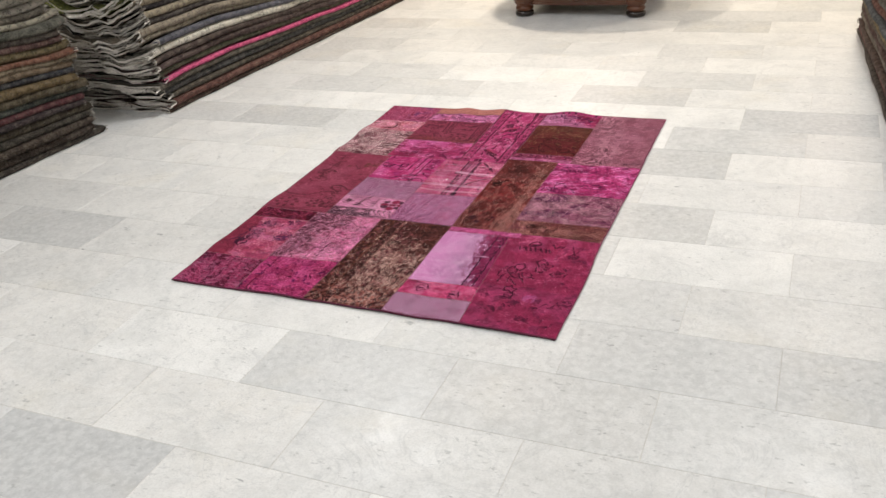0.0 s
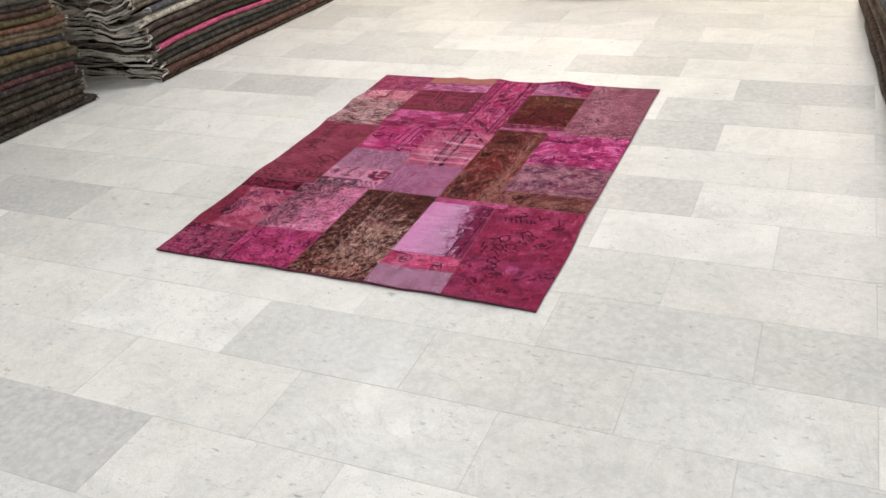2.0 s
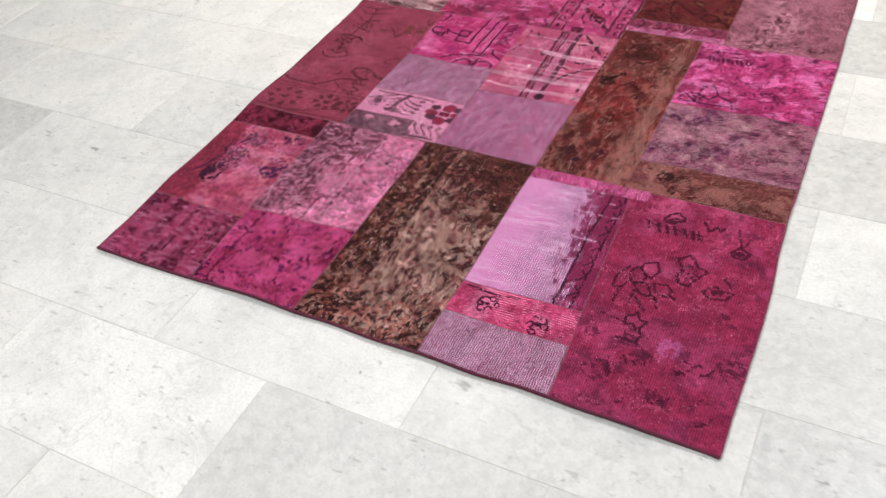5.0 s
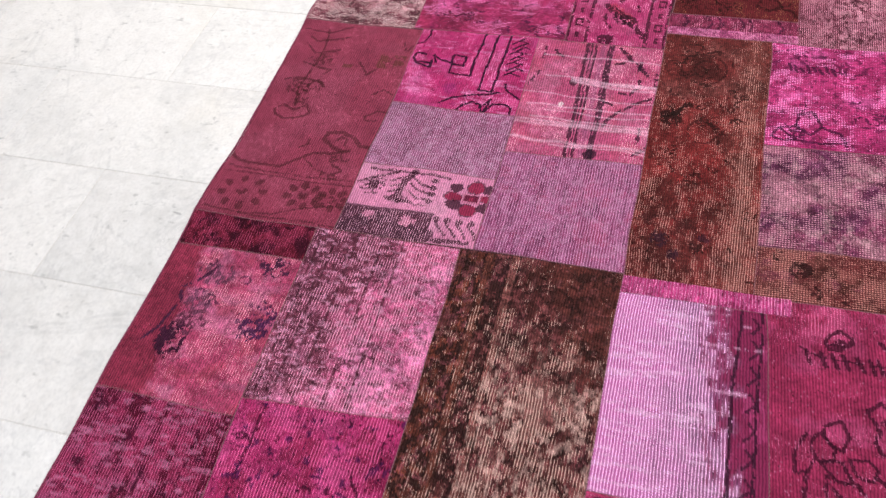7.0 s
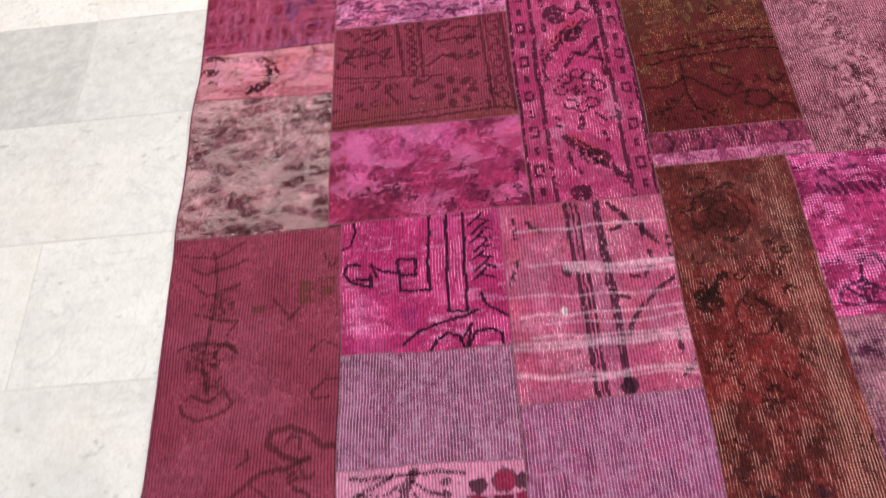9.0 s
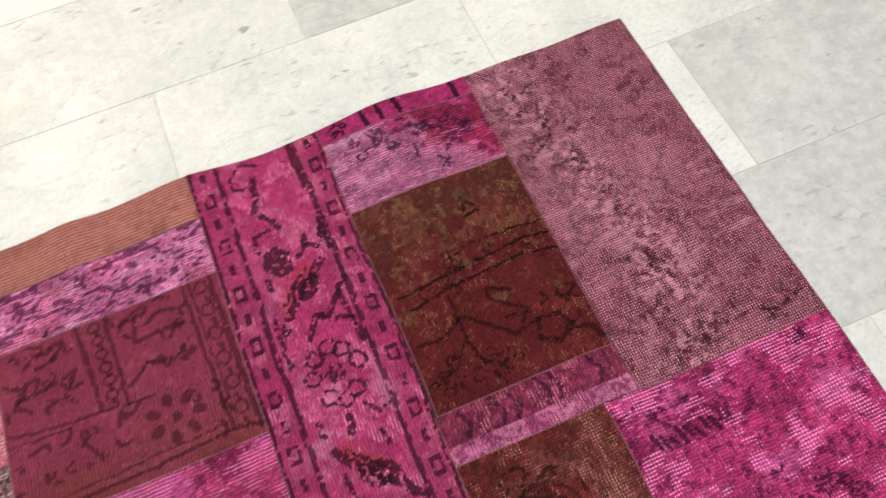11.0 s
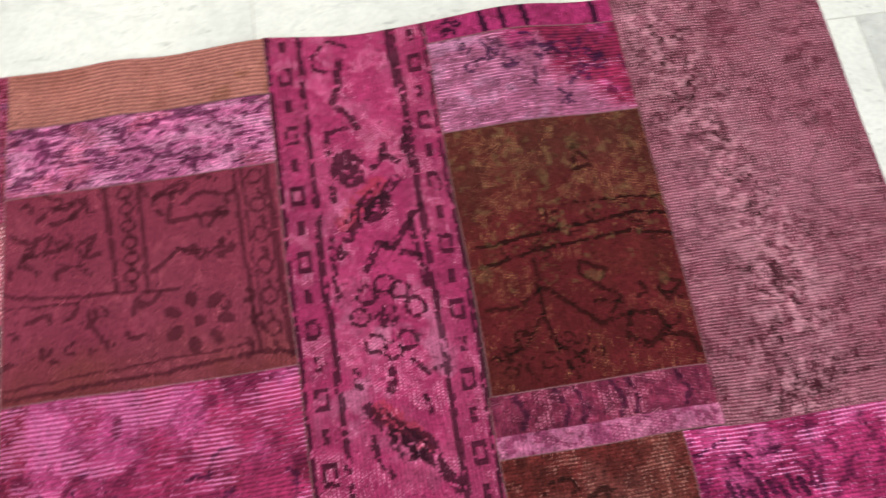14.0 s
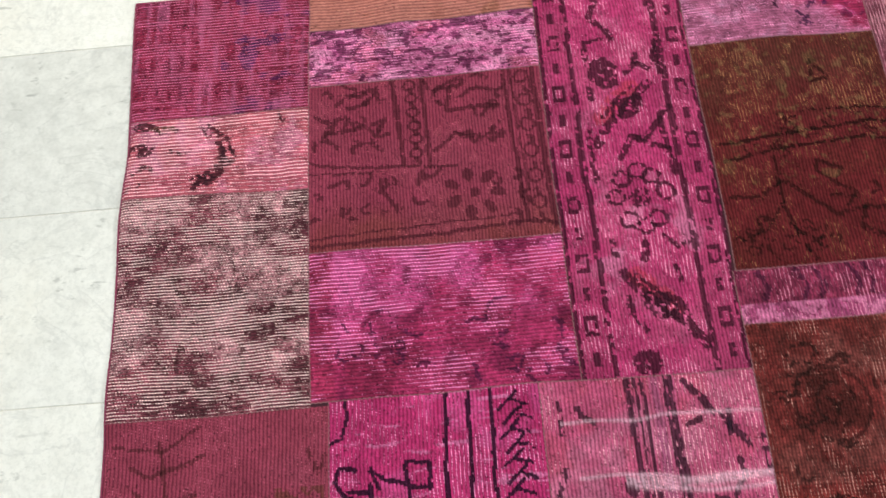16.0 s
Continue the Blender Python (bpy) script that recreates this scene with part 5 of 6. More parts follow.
# x0, x1, y0, y1 of each piece, or its four corners from near left round to far left
LEFT, RIGHT, FAR = -0.028, 1.481, 2.048
PIECES = [
    (crimson_stripes, (LEFT, 0.261, 1.814, 2.046), 1, 0.0054, False, (192, 106, 144), "crimson wool patch with faint purple stripes"),
    (salmon_worn, (LEFT, 0.260, 1.670, 1.814), 1, 0.006, False, (240, 190, 200), "salmon pink worn wool patch with black flecks"),
    (grey_brown, (LEFT, 0.259, 1.328, 1.670), 1, 0.0046, False, (238, 208, 208), "grey-brown worn wool patch with pale blotches"),
    (old_rose, (LEFT, 0.286, 0.667, 1.328), 0, 0.0054, False, (178, 96, 118), "old rose wool patch with dark scrolling stems"),
    (dark_band, ((-0.024, 0.582), (0.252, 0.582), (0.252, 0.667), (LEFT, 0.667)), 0, 0.0054, False, (158, 64, 98), "narrow dark crimson wool patch"),
    (faded_rose, ((-0.020, 0.236), (0.258, 0.236), (0.252, 0.582), (-0.024, 0.582)), 0, 0.0051, False, (226, 150, 170), "faded rose wool patch with indigo blossoms"),
    (plum_columns, ((-0.010, 0.004), (0.275, 0.004), (0.258, 0.236), (-0.020, 0.236)), 0, 0.0051, False, (182, 84, 124), "plum wool patch with dark columns"),
    (magenta_floral, ((0.275, 0.004), (0.563, 0.004), (0.560, 0.288), (0.258, 0.272)), 0, 0.0054, False, (214, 100, 150), "magenta wool patch with dark florals"),
    (pink_ruled, ((0.258, 0.272), (0.560, 0.288), (0.556, 0.671), (0.252, 0.671)), 0, 0.0054, False, (224, 150, 180), "pink threadbare wool patch with brown figures"),
    (big_brown, ((0.563, 0.004), (0.872, 0.004), (0.869, 0.671), (0.556, 0.671)), 0, 0.0051, False, (206, 172, 160), "brown worn wool patch with black floral figures"),
    (magenta_ticks, (0.869, 1.166, 0.630, 0.668), 0, 0.0054, False, (236, 150, 196), "thin magenta wool strip with ribbed weave"),
    (pale_pink, ((0.872, 0.238), (1.1472, 0.238), (1.1257, 0.632), (0.869, 0.632)), 0, 0.0051, False, (246, 192, 234), "pale pink bare wool patch with crimson border"),
    (pink_blossom, ((0.872, 0.140), (1.1526, 0.140), (1.1472, 0.238), (0.872, 0.238)), 1, 0.006, False, (230, 140, 176), "pink wool strip with two dark blossoms"),
    (lavender, ((0.872, 0.004), (1.160, 0.004), (1.1526, 0.140), (0.872, 0.140)), 0, 0.0051, False, (216, 176, 206), "lavender threadbare wool patch"),
    (crimson_garden, ((1.160, 0.004), (1.483, 0.004), (1.481, 0.664), (1.124, 0.664)), 0, 0.0051, False, (210, 110, 150), "large crimson wool patch with dark garden flowers"),
    (rust_strip, ((1.103, 0.664), (1.481, 0.664), (1.482, 0.790), (1.102, 0.784)), 1, 0.0048, True, (196, 138, 130), "rust brown wool strip"),
    (purple_grey, ((1.102, 0.784), (1.482, 0.790), (1.483, 1.062), (1.102, 1.060)), 1, 0.0052, True, (200, 144, 160), "purple-grey threadbare wool patch"),
    (hot_pink_bloom, ((1.102, 1.060), (1.483, 1.062), (1.481, 1.396), (1.106, 1.394)), 1, 0.0052, True, (244, 154, 212), "hot pink wool patch with faded blooms"),
    (long_brown, ((0.869, 0.668), (1.103, 0.664), (1.106, 1.396), (0.870, 1.396)), 0, 0.0046, True, (202, 150, 142), "long red-brown wool patch with worn ribs"),
    (two_strips, (0.870, 1.166, 1.396, 1.476), 0, 0.0054, False, (220, 140, 170), "narrow crimson and pale pink wool strip"),
    (olive_maroon, (0.874, 1.163, 1.476, 1.862), 0, 0.005, False, (172, 124, 88), "olive and maroon wool patch with dark tendrils"),
    (pink_indigo, (0.874, 1.163, 1.862, 2.009), 1, 0.005, False, (228, 148, 192), "lilac wool patch with indigo flecks"),
    (top_ticks, (0.874, 1.163, 2.009, 2.050), 0, 0.0051, False, (214, 100, 150), "thin magenta wool strip with dark ticks"),
    (rose_speckle, (1.163, 1.480, 1.394, 2.048), 0, 0.0045, True, (212, 146, 166), "dusty rose wool patch with speckled centre"),
    (border_strip, ((0.635, 1.338), (0.869, 1.335), (0.874, 2.050), (0.632, 2.050)), 0, 0.0053, False, (232, 150, 186), "magenta border strip with dark leaves and rosette"),
    (orange_strip, (0.261, 0.632, 1.959, 2.048), 1, 0.006, False, (212, 150, 138), "plain terracotta wool strip"),
    (pink_speckle, (0.261, 0.633, 1.850, 1.959), 1, 0.0052, False, (232, 150, 196), "pink wool strip speckled with purple"),
    (dark_red_field, ((0.259, 1.558), (0.634, 1.560), (0.633, 1.850), (0.261, 1.850)), 0, 0.0052, False, (180, 96, 110), "dark rose wool patch with brown border figures"),
    (magenta_ruled, ((0.259, 1.333), (0.635, 1.338), (0.634, 1.560), (0.259, 1.558)), 1, 0.0056, False, (234, 140, 196), "magenta wool patch with pale ribs"),
    (hot_pink_drawn, ((0.288, 1.062), (0.577, 1.058), (0.576, 1.338), (0.284, 1.333)), 0, 0.0054, False, (240, 150, 200), "hot pink wool patch with black line drawing"),
    (frayed_plaid, ((0.578, 0.950), (0.869, 0.956), (0.869, 1.335), (0.576, 1.338)), 0, 0.0054, False, (236, 170, 190), "pink frayed wool patch with dark stripes"),
    (lavender, ((0.288, 0.866), (0.578, 0.866), (0.577, 1.058), (0.288, 1.062)), 0, 0.0051, False, (192, 146, 176), "grey-lavender threadbare wool patch"),
    (figured_pink, ((0.286, 0.672), (0.580, 0.674), (0.578, 0.866), (0.288, 0.866)), 0, 0.0051, False, (232, 170, 196), "pale pink wool patch with dark red flower"),
    (lavender_weft, ((0.580, 0.674), (0.869, 0.672), (0.869, 0.956), (0.578, 0.950)), 0, 0.0054, False, (194, 138, 174), "lavender ribbed wool patch"),
]


def sewn_piece(rug, number, paint, corners, across, period, both, thread, label):
    if not isinstance(corners[0], tuple):
        x0, x1, y0, y1 = corners
        corners = ((x0, y0), (x1, y0), (x1, y1), (x0, y1))
    q = np.array(corners, float)
    w, h = (np.hypot(*(q[1] - q[0])) + np.hypot(*(q[2] - q[3]))) / 2, (np.hypot(*(q[3] - q[0])) + np.hypot(*(q[2] - q[1]))) / 2
    p = Panel(w, h, number + 1, across, period, both)
    paint(p)
    u, v = np.meshgrid(np.linspace(0, 1, p.nx + 1), np.linspace(0, 1, p.ny + 1))
    # hand-sewn edges wander a little
    x = q[0, 0] * (1 - u) * (1 - v) + q[1, 0] * u * (1 - v) + q[2, 0] * u * v + q[3, 0] * (1 - u) * v
    y = q[0, 1] * (1 - u) * (1 - v) + q[1, 1] * u * (1 - v) + q[2, 1] * u * v + q[3, 1] * (1 - u) * v
    sx, sy = sway(x, y)
    edge = np.minimum(np.minimum(u, 1 - u) * w, np.minimum(v, 1 - v) * h)
    z = rug_height(x, y) + (0.0016 if label.startswith("thin magenta wool strip with r") else 0.0) - 0.0014 * np.exp(-((edge / 0.003) ** 2)) + 0.0006 * value_noise(x * 60, y * 60, number)
    n = (p.nx + 1) * (p.ny + 1)
    co = np.stack([sx, sy, z], -1).reshape(-1, 3)
    k = (np.arange(p.ny)[:, None] * (p.nx + 1) + np.arange(p.nx)).reshape(-1)
    loops = np.stack([k, k + 1, k + p.nx + 2, k + p.nx + 1], -1)
    me = bpy.data.meshes.new("patch")
    me.vertices.add(n)
    me.vertices.foreach_set("co", co.ravel())
    me.loops.add(loops.size)
    me.loops.foreach_set("vertex_index", loops.ravel().astype(np.int32))
    me.polygons.add(len(loops))
    me.polygons.foreach_set("loop_start", np.arange(0, loops.size, 4, dtype=np.int32))
    me.polygons.foreach_set("use_smooth", np.ones(len(loops), bool))
    me.update(calc_edges=True)
    count = np.stack([u * p.cells[0], v * p.cells[1], 0 * u] if across == 0 else [v * p.cells[1], u * p.cells[0], 0 * u], -1)
    me.attributes.new("weave", "FLOAT_VECTOR", "POINT").data.foreach_set("vector", count.reshape(-1).astype(np.float32))
    tint = me.attributes.new("tint", "FLOAT_COLOR", "FACE")
    lum = p.rgb.mean(-1)
    p.wear = p.wear - 0.4 * np.clip((0.75 * np.median(lum) - lum) / (0.4 * np.median(lum)), 0, 1)
    rgba = np.concatenate([np.clip(p.aged() * RUG_TONE, 0, 1), np.clip(p.wear, 0, 1.3)[..., None]], -1)
    tint.data.foreach_set("color", rgba.reshape(-1).astype(np.float32))
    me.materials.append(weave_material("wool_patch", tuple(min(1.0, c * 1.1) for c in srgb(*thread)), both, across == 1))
    ob = new("patch", me)
    ob.parent = rug
    ob["label"] = label


def tube(points, radius, sides=7):
    """Rings of a cord along points."""
    pts = np.array(points)
    tan = np.gradient(pts, axis=0)
    tan /= np.linalg.norm(tan, axis=1)[:, None]
    side = np.cross(tan, (0, 0, 1.0))
    side /= np.linalg.norm(side, axis=1)[:, None] + 1e-9
    up = np.cross(side, tan)
    a = np.linspace(0, 2 * math.pi, sides, endpoint=False)
    rings = pts[:, None] + radius * (np.cos(a)[None, :, None] * side[:, None] + np.sin(a)[None, :, None] * up[:, None])
    verts = rings.reshape(-1, 3)
    quads = [(i * sides + k, i * sides + (k + 1) % sides, (i + 1) * sides + (k + 1) % sides, (i + 1) * sides + k) for i in range(len(pts) - 1) for k in range(sides)]
    return verts, quads


def patchwork_rug():
    rug = new("patchwork_rug")
    tagged(rug, "pink, magenta and brown patchwork wool rug on marble floor", "rug")
    for number, piece in enumerate(PIECES):
        sewn_piece(rug, number, *piece)
    # sewn seams along the near and left edge of each piece
    for number, piece in enumerate(PIECES):
        q = piece[1]
        if not isinstance(q[0], tuple):
            q = ((q[0], q[2]), (q[1], q[2]), (q[1], q[3]), (q[0], q[3]))
        verts, quads = [], []
        for a, b in ((q[0], q[1]), (q[0], q[3])):
            if (a[1] < 0.01 and b[1] < 0.01) or (a[0] < 0.0 and b[0] < 0.0):
                continue
            t = np.linspace(0, 1, max(12, round(math.dist(a, b) / 0.0035)))
            x, y = a[0] + (b[0] - a[0]) * t, a[1] + (b[1] - a[1]) * t
            x, y = sway(x, y)
            zig = np.where(np.arange(len(t)) % 2, 0.0006, -0.0006)
            x, y = x + zig * (abs(b[1] - a[1]) > abs(b[0] - a[0])), y + zig * (abs(b[1] - a[1]) <= abs(b[0] - a[0]))
            v, f = tube(np.stack([x, y, rug_height(x, y) - 0.0008 + 0.0005 * value_noise(x * 70, y * 70, 41)], -1), 0.0007, 5)
            quads += [tuple(k + len(verts) for k in face) for face in f]
            verts += list(v)
        if verts:
            ob = new("seam", sheet_mesh("seam", verts, quads, SEAM))
            ob.parent = rug
    # cotton backing under the pieces
    gx, gy = np.meshgrid(np.linspace(LEFT + 0.004, RIGHT - 0.003, 61), np.linspace(0.006, FAR - 0.004, 83))
    left = np.where(gy < 0.3, 0.02 * (0.3 - gy) / 0.3, 0)
    gx = np.maximum(gx, LEFT + 0.004 + left)
    gx, gy = sway(gx, gy)
    top = rug_height(gx, gy) - 0.0032
    low = np.where(rug_height(gx, gy) > 0.0105, top - 0.003, 0.0004)
    verts = np.concatenate([np.stack([gx, gy, top], -1).reshape(-1, 3), np.stack([gx, gy, low], -1).reshape(-1, 3)])
    n, quads = gx.size, []
    for j in range(82):
        for i in range(60):
            a = j * 61 + i
            quads += [(a, a + 1, a + 62, a + 61), (n + a, n + a + 61, n + a + 62, n + a + 1)]
    rim = [i for i in range(61)] + [j * 61 + 60 for j in range(1, 83)] + [82 * 61 + i for i in range(59, -1, -1)] + [j * 61 for j in range(81, 0, -1)]
    quads += [(a, n + a, n + b, b) for a, b in zip(rim, rim[1:] + rim[:1])]
    back = new("backing", sheet_mesh("backing", verts, quads, BACKING))
    back.parent = rug
    back["label"] = "dark cotton backing"
    # overcast edge on each side
    corners = [(-0.014, 0.006), (RIGHT + 0.003, 0.002), (RIGHT, FAR), (LEFT - 0.002, FAR - 0.002)]
    for a, b in zip(corners, corners[1:] + corners[:1]):
        t = np.linspace(0, 1, 260)
        x, y = a[0] + (b[0] - a[0]) * t, a[1] + (b[1] - a[1]) * t
        if a[0] < 0.5 and b[0] < 0.5:
            x = np.interp(y, (0, 0.236, 0.582, 0.667, 2.05), (-0.013, -0.022, -0.026, -0.030, -0.030))
        x, y = sway(x, y)
        front = a[1] < 0.1 and b[1] < 0.1
        thick = (0.0036 if front else 0.0019) + 0.0008 * (value_noise(x * 30, y * 30, 43) - 0.5)
        z = np.maximum(0.0036, rug_height(x, y) - 0.0022) + 0.0004 * np.sin(t * 900)
        verts, quads = tube(np.stack([x, y, z], -1), thick[:, None, None])
        ob = new("edge_binding", sheet_mesh("edge_binding", verts, quads, BINDING if front else EDGE))
        ob.data.polygons.foreach_set("use_smooth", np.ones(len(quads), bool))
        ob.parent = rug
        ob["label"] = "dark overcast wool edge"


patchwork_rug()


# ---- the stacks of folded rugs ----
def folded_rug(side, face, y0, y1, z, thick, depth, colour, seed, label, group, slope=0.0):
    """A rug folded twice over and laid flat; side: the way its folded edge faces along x. Its ends are ragged."""
    rng = random.Random(seed)
    n, ts = 40, thick / 4.1
    ys = np.concatenate([y0 + np.array([0.0, 0.012, 0.035, 0.08]), np.linspace(y0 + 0.14, y1 - 0.05, n - 6), y1 - np.array([0.018, 0.0])])
    backs = np.linspace(0.97, 0.05, 28) * depth

    def lift(px, yy):
        """The sag that a rug shares with those under it."""
        return min(1.0, z * 2.5) * (0.125 * (value_noise(px * 4.2 + 3 + yy * 0, yy * 1.3 + z * 0.9 + px * 0, 15) - 0.5) + 0.030 * (value_noise(px * 13.0 + yy * 0, yy * 3.1 + z * 2.0 + px * 0, 16) - 0.5))

    def sheet(radius, reach, inset, jag):
        arc = [(-reach, radius), *[(-b - inset, radius) for b in backs], (-radius - inset, radius)]
        arc += [(-radius - inset + radius * math.sin(a), radius * math.cos(a)) for a in np.linspace(0.35, math.pi - 0.35, 7)]
        arc += [(-radius - inset, -radius), *[(-b - inset, -radius) for b in backs[::-1]], (-reach, -radius)]
        arc = np.array(arc)
        d = np.gradient(arc, axis=0)
        d /= np.linalg.norm(d, axis=1)[:, None]
        nrm = np.stack([d[:, 1], -d[:, 0]], -1)
        prof, swell = np.concatenate([arc, arc[::-1]]), np.concatenate([nrm, -nrm[::-1]]) * ts * 0.49
        m = len(prof)
        yy = ys[:, None]
        # the cut ends puff out into soft lips
        lip = 1 + np.exp(-np.minimum(yy - y0, y1 - yy) / 0.012) * 0.55 * value_noise(prof[None, :, 0] * 60.0, yy * 0 + seed + radius * 700, 33)
        px, pz = prof[None, :, 0] + swell[None, :, 0] + yy * 0, prof[None, :, 1] + swell[None, :, 1] * lip
        bulge = 0.018 * (value_noise(yy * 5.0, yy * 0 + seed * 3.1, 4) - 0.5)
        flat = px * 0
        end = jag * (value_noise(px * 9.0, flat + seed + np.sign(pz) * 3.3 + radius * 900, 6) - 0.5) + 0.014 * (value_noise(px * 55.0, flat + seed + np.sign(pz), 8) - 0.5)
        ends = np.zeros((n, 1))
        ends[:3, 0], ends[-2:, 0] = (-1, -0.8, -0.4), (0.3, 0.7)
        near_end = np.exp(-(yy - y0) / 0.12) * min(1.0, z * 6)
        wave = lift(px, yy) + near_end * (0.036 * (value_noise(px * 8.0, flat + z * 4.0, 27) - 0.5) + 0.009 * (value_noise(px * 20.0, flat + z * 9.0, 28) - 0.5) + 0.006 * (value_noise(px * 45.0, flat + seed * 1.7 + np.sign(pz) * 2 + radius * 300, 29) - 0.5))
        own = 0.6 * thick * (value_noise(px * 9.0, yy * 3.0 + flat + seed * 5.1 + radius * 400, 21) - 0.5) if radius < thick / 2 - ts * 0.8 else 0.0
        verts = np.stack([face + slope * (yy - y0) + side * (px + bulge), yy + end * ends, z + thick / 2 + pz + wave + own], -1).reshape(-1, 3)
        quads = []
        for k in range(n - 1):
            for q in range(m):
                a, b = k * m + q, k * m + (q + 1) % m
                quads.append((a, b, b + m, a + m))
        half = m // 2
        caps = []
        for base in (0, (n - 1) * m):
            caps += [(base + q, base + q + 1, base + m - 2 - q, base + m - 1 - q) for q in range(half - 1)]
        me = sheet_mesh("folded_rug", verts, quads + caps, (WOOL, WOOL_END))
        me.polygons.foreach_set("material_index", np.array([0] * len(quads) + [1] * len(caps), dtype=np.int32))
        me.polygons.foreach_set("use_smooth", np.array([True] * len(quads) + [False] * len(caps)))
        return me

    outer = thick / 2 - ts / 2
    ob = new("folded_rug", sheet(outer, depth, 0.0, 0.07))
    ob.color = (*srgb(*colour), 1)
    tagged(ob, label, "rug", group)
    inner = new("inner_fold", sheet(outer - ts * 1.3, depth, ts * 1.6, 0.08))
    # same wool, its colour lowered to stand for the shade inside the fold
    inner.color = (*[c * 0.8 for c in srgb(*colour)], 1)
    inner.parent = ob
    # frayed ends
    verts, quads = [], []
    for end, yy in ((-1, y0 + 0.012), (1, y1 - 0.004)):
        for _ in range(80):
            back, layer = rng.random() ** 2 * depth * 0.98, rng.uniform(-1, 1) * outer
            px, pz = face + slope * (yy - y0) - side * back, z + thick / 2 + layer + float(lift(np.array([-back]), np.array([yy]))[0])
            if pz < 0.006:
                continue
            ln, wd = rng.uniform(0.006, 0.024), rng.uniform(0.0025, 0.0045)
            bx, bz, base = rng.uniform(-0.006, 0.006), rng.uniform(-0.006, 0.003), len(verts)
            for s, f in ((0.0, 1.0), (0.6, 0.8), (1.0, 0.25)):
                cx, cy, cz = px + bx * s, yy + end * ln * s, max(0.003, pz + bz * s * s)
                verts += [(cx - wd * f, cy, cz), (cx, cy, cz + wd * f), (cx + wd * f, cy, cz), (cx, cy, cz - wd * f)]
            for r in (0, 4):
                quads += [(base + r + k, base + r + (k + 1) % 4, base + r + 4 + (k + 1) % 4, base + r + 4 + k) for k in range(4)]
    fr = new("fringe", sheet_mesh("fringe", verts, quads, FRINGE))
    fr.parent = ob
    tagged(fr, "frayed pale cotton fringe", kind="stuff")


def rug_pile(side, face, near, far, depth, rows, group, seed, lean=(0.0, 0.0, 0.0), slope=0.0, dim=1.0):
    """Folded rugs on top of one another, from the floor up. rows: thickness in mm, colour, colour's name."""
    rng, z = random.Random(seed), 0.0
    for k, (mm, colour, word) in enumerate(rows):
        thick = mm / 1000
        f = face + side * (-lean[0] * z + rng.uniform(-0.022, 0.012))
        folded_rug(side, f, near - lean[1] * z + rng.uniform(-0.05, 0.06) * min(1.0, 0.3 + k * 0.3), far + lean[2] * z + (0.05 if k == 0 else rng.uniform(-0.04, 0.03)), z, thick, depth + rng.uniform(-0.02, 0.02), tuple(c * dim for c in colour), seed * 100 + k, f"folded {word} wool rug lying in a tall stack", group, slope)
        z += thick * 0.985


NEAR_PILE = [(36, (51, 44, 37), "taupe"), (44, (50, 33, 24), "dark brown"), (40, (54, 38, 26), "brown"), (38, (35, 30, 20), "dark olive"), (44, (59, 49, 31), "olive"), (36, (44, 26, 36), "plum"), (34, (90, 27, 41), "dusty red"), (36, (52, 63, 59), "grey-teal"), (46, (80, 69, 44), "tan"), (44, (111, 91, 52), "olive tan"), (40, (43, 49, 60), "blue-black"), (36, (128, 108, 84), "tan"), (30, (142, 127, 103), "beige"), (26, (134, 84, 62), "terracotta"), (52, (112, 98, 62), "olive gold"), (34, (88, 54, 50), "dull brick red"), (38, (67, 60, 54), "charcoal"), (42, (90, 92, 82), "grey-green"), (36, (163, 158, 140), "pale grey"), (40, (91, 86, 75), "dark grey"), (44, (172, 167, 155), "pale grey"), (40, (124, 120, 107), "grey")]
FAR_PILE = [(30, (66, 47, 37), "dark brown"), (40, (98, 56, 49), "red-brown"), (36, (69, 62, 52), "grey-brown"), (42, (66, 68, 71), "slate grey"), (36, (87, 82, 72), "grey"), (26, (222, 84, 140), "bright pink"), (40, (89, 92, 72), "olive grey"), (40, (70, 51, 51), "dark plum"), (36, (61, 45, 42), "dark brown"), (46, (226, 220, 206), "cream"), (38, (83, 86, 100), "navy"), (34, (132, 123, 106), "tan"), (42, (147, 136, 119), "tan"), (36, (62, 57, 56), "charcoal"), (42, (152, 141, 119), "beige"), (36, (61, 58, 65), "dark navy"), (42, (144, 132, 110), "tan"), (44, (132, 138, 63), "moss green"), (40, (134, 129, 119), "grey-beige"), (40, (89, 87, 78), "olive")]
SIDE_PILE = [(40, (70, 60, 54), "dark taupe"), (44, (104, 52, 48), "brick red"), (40, (84, 62, 54), "brown"), (42, (120, 110, 98), "grey-beige"), (38, (72, 40, 38), "dark red"), (44, (96, 84, 72), "taupe"), (40, (136, 116, 76), "gold tan"), (42, (70, 76, 82), "slate blue"), (40, (110, 64, 54), "rust"), (44, (92, 90, 84), "grey"), (42, (64, 54, 48), "dark brown"), (40, (120, 102, 84), "tan"), (42, (84, 50, 50), "maroon"), (42, (90, 88, 82), "grey"), (40, (70, 62, 56), "brown"), (42, (110, 100, 90), "beige")]
rug_pile(1, -1.70, -0.55, 1.345, 0.85, NEAR_PILE, "rugs in the stack nearest the walkway", 3, (0.0, 0.0, -0.10), 0.076, 0.80)
rug_pile(1, -1.372, 1.745, 5.1, 1.25, FAR_PILE, "rugs in the stack behind", 5, (0.0, 0.10, 0.0), 0.0537, 0.88)
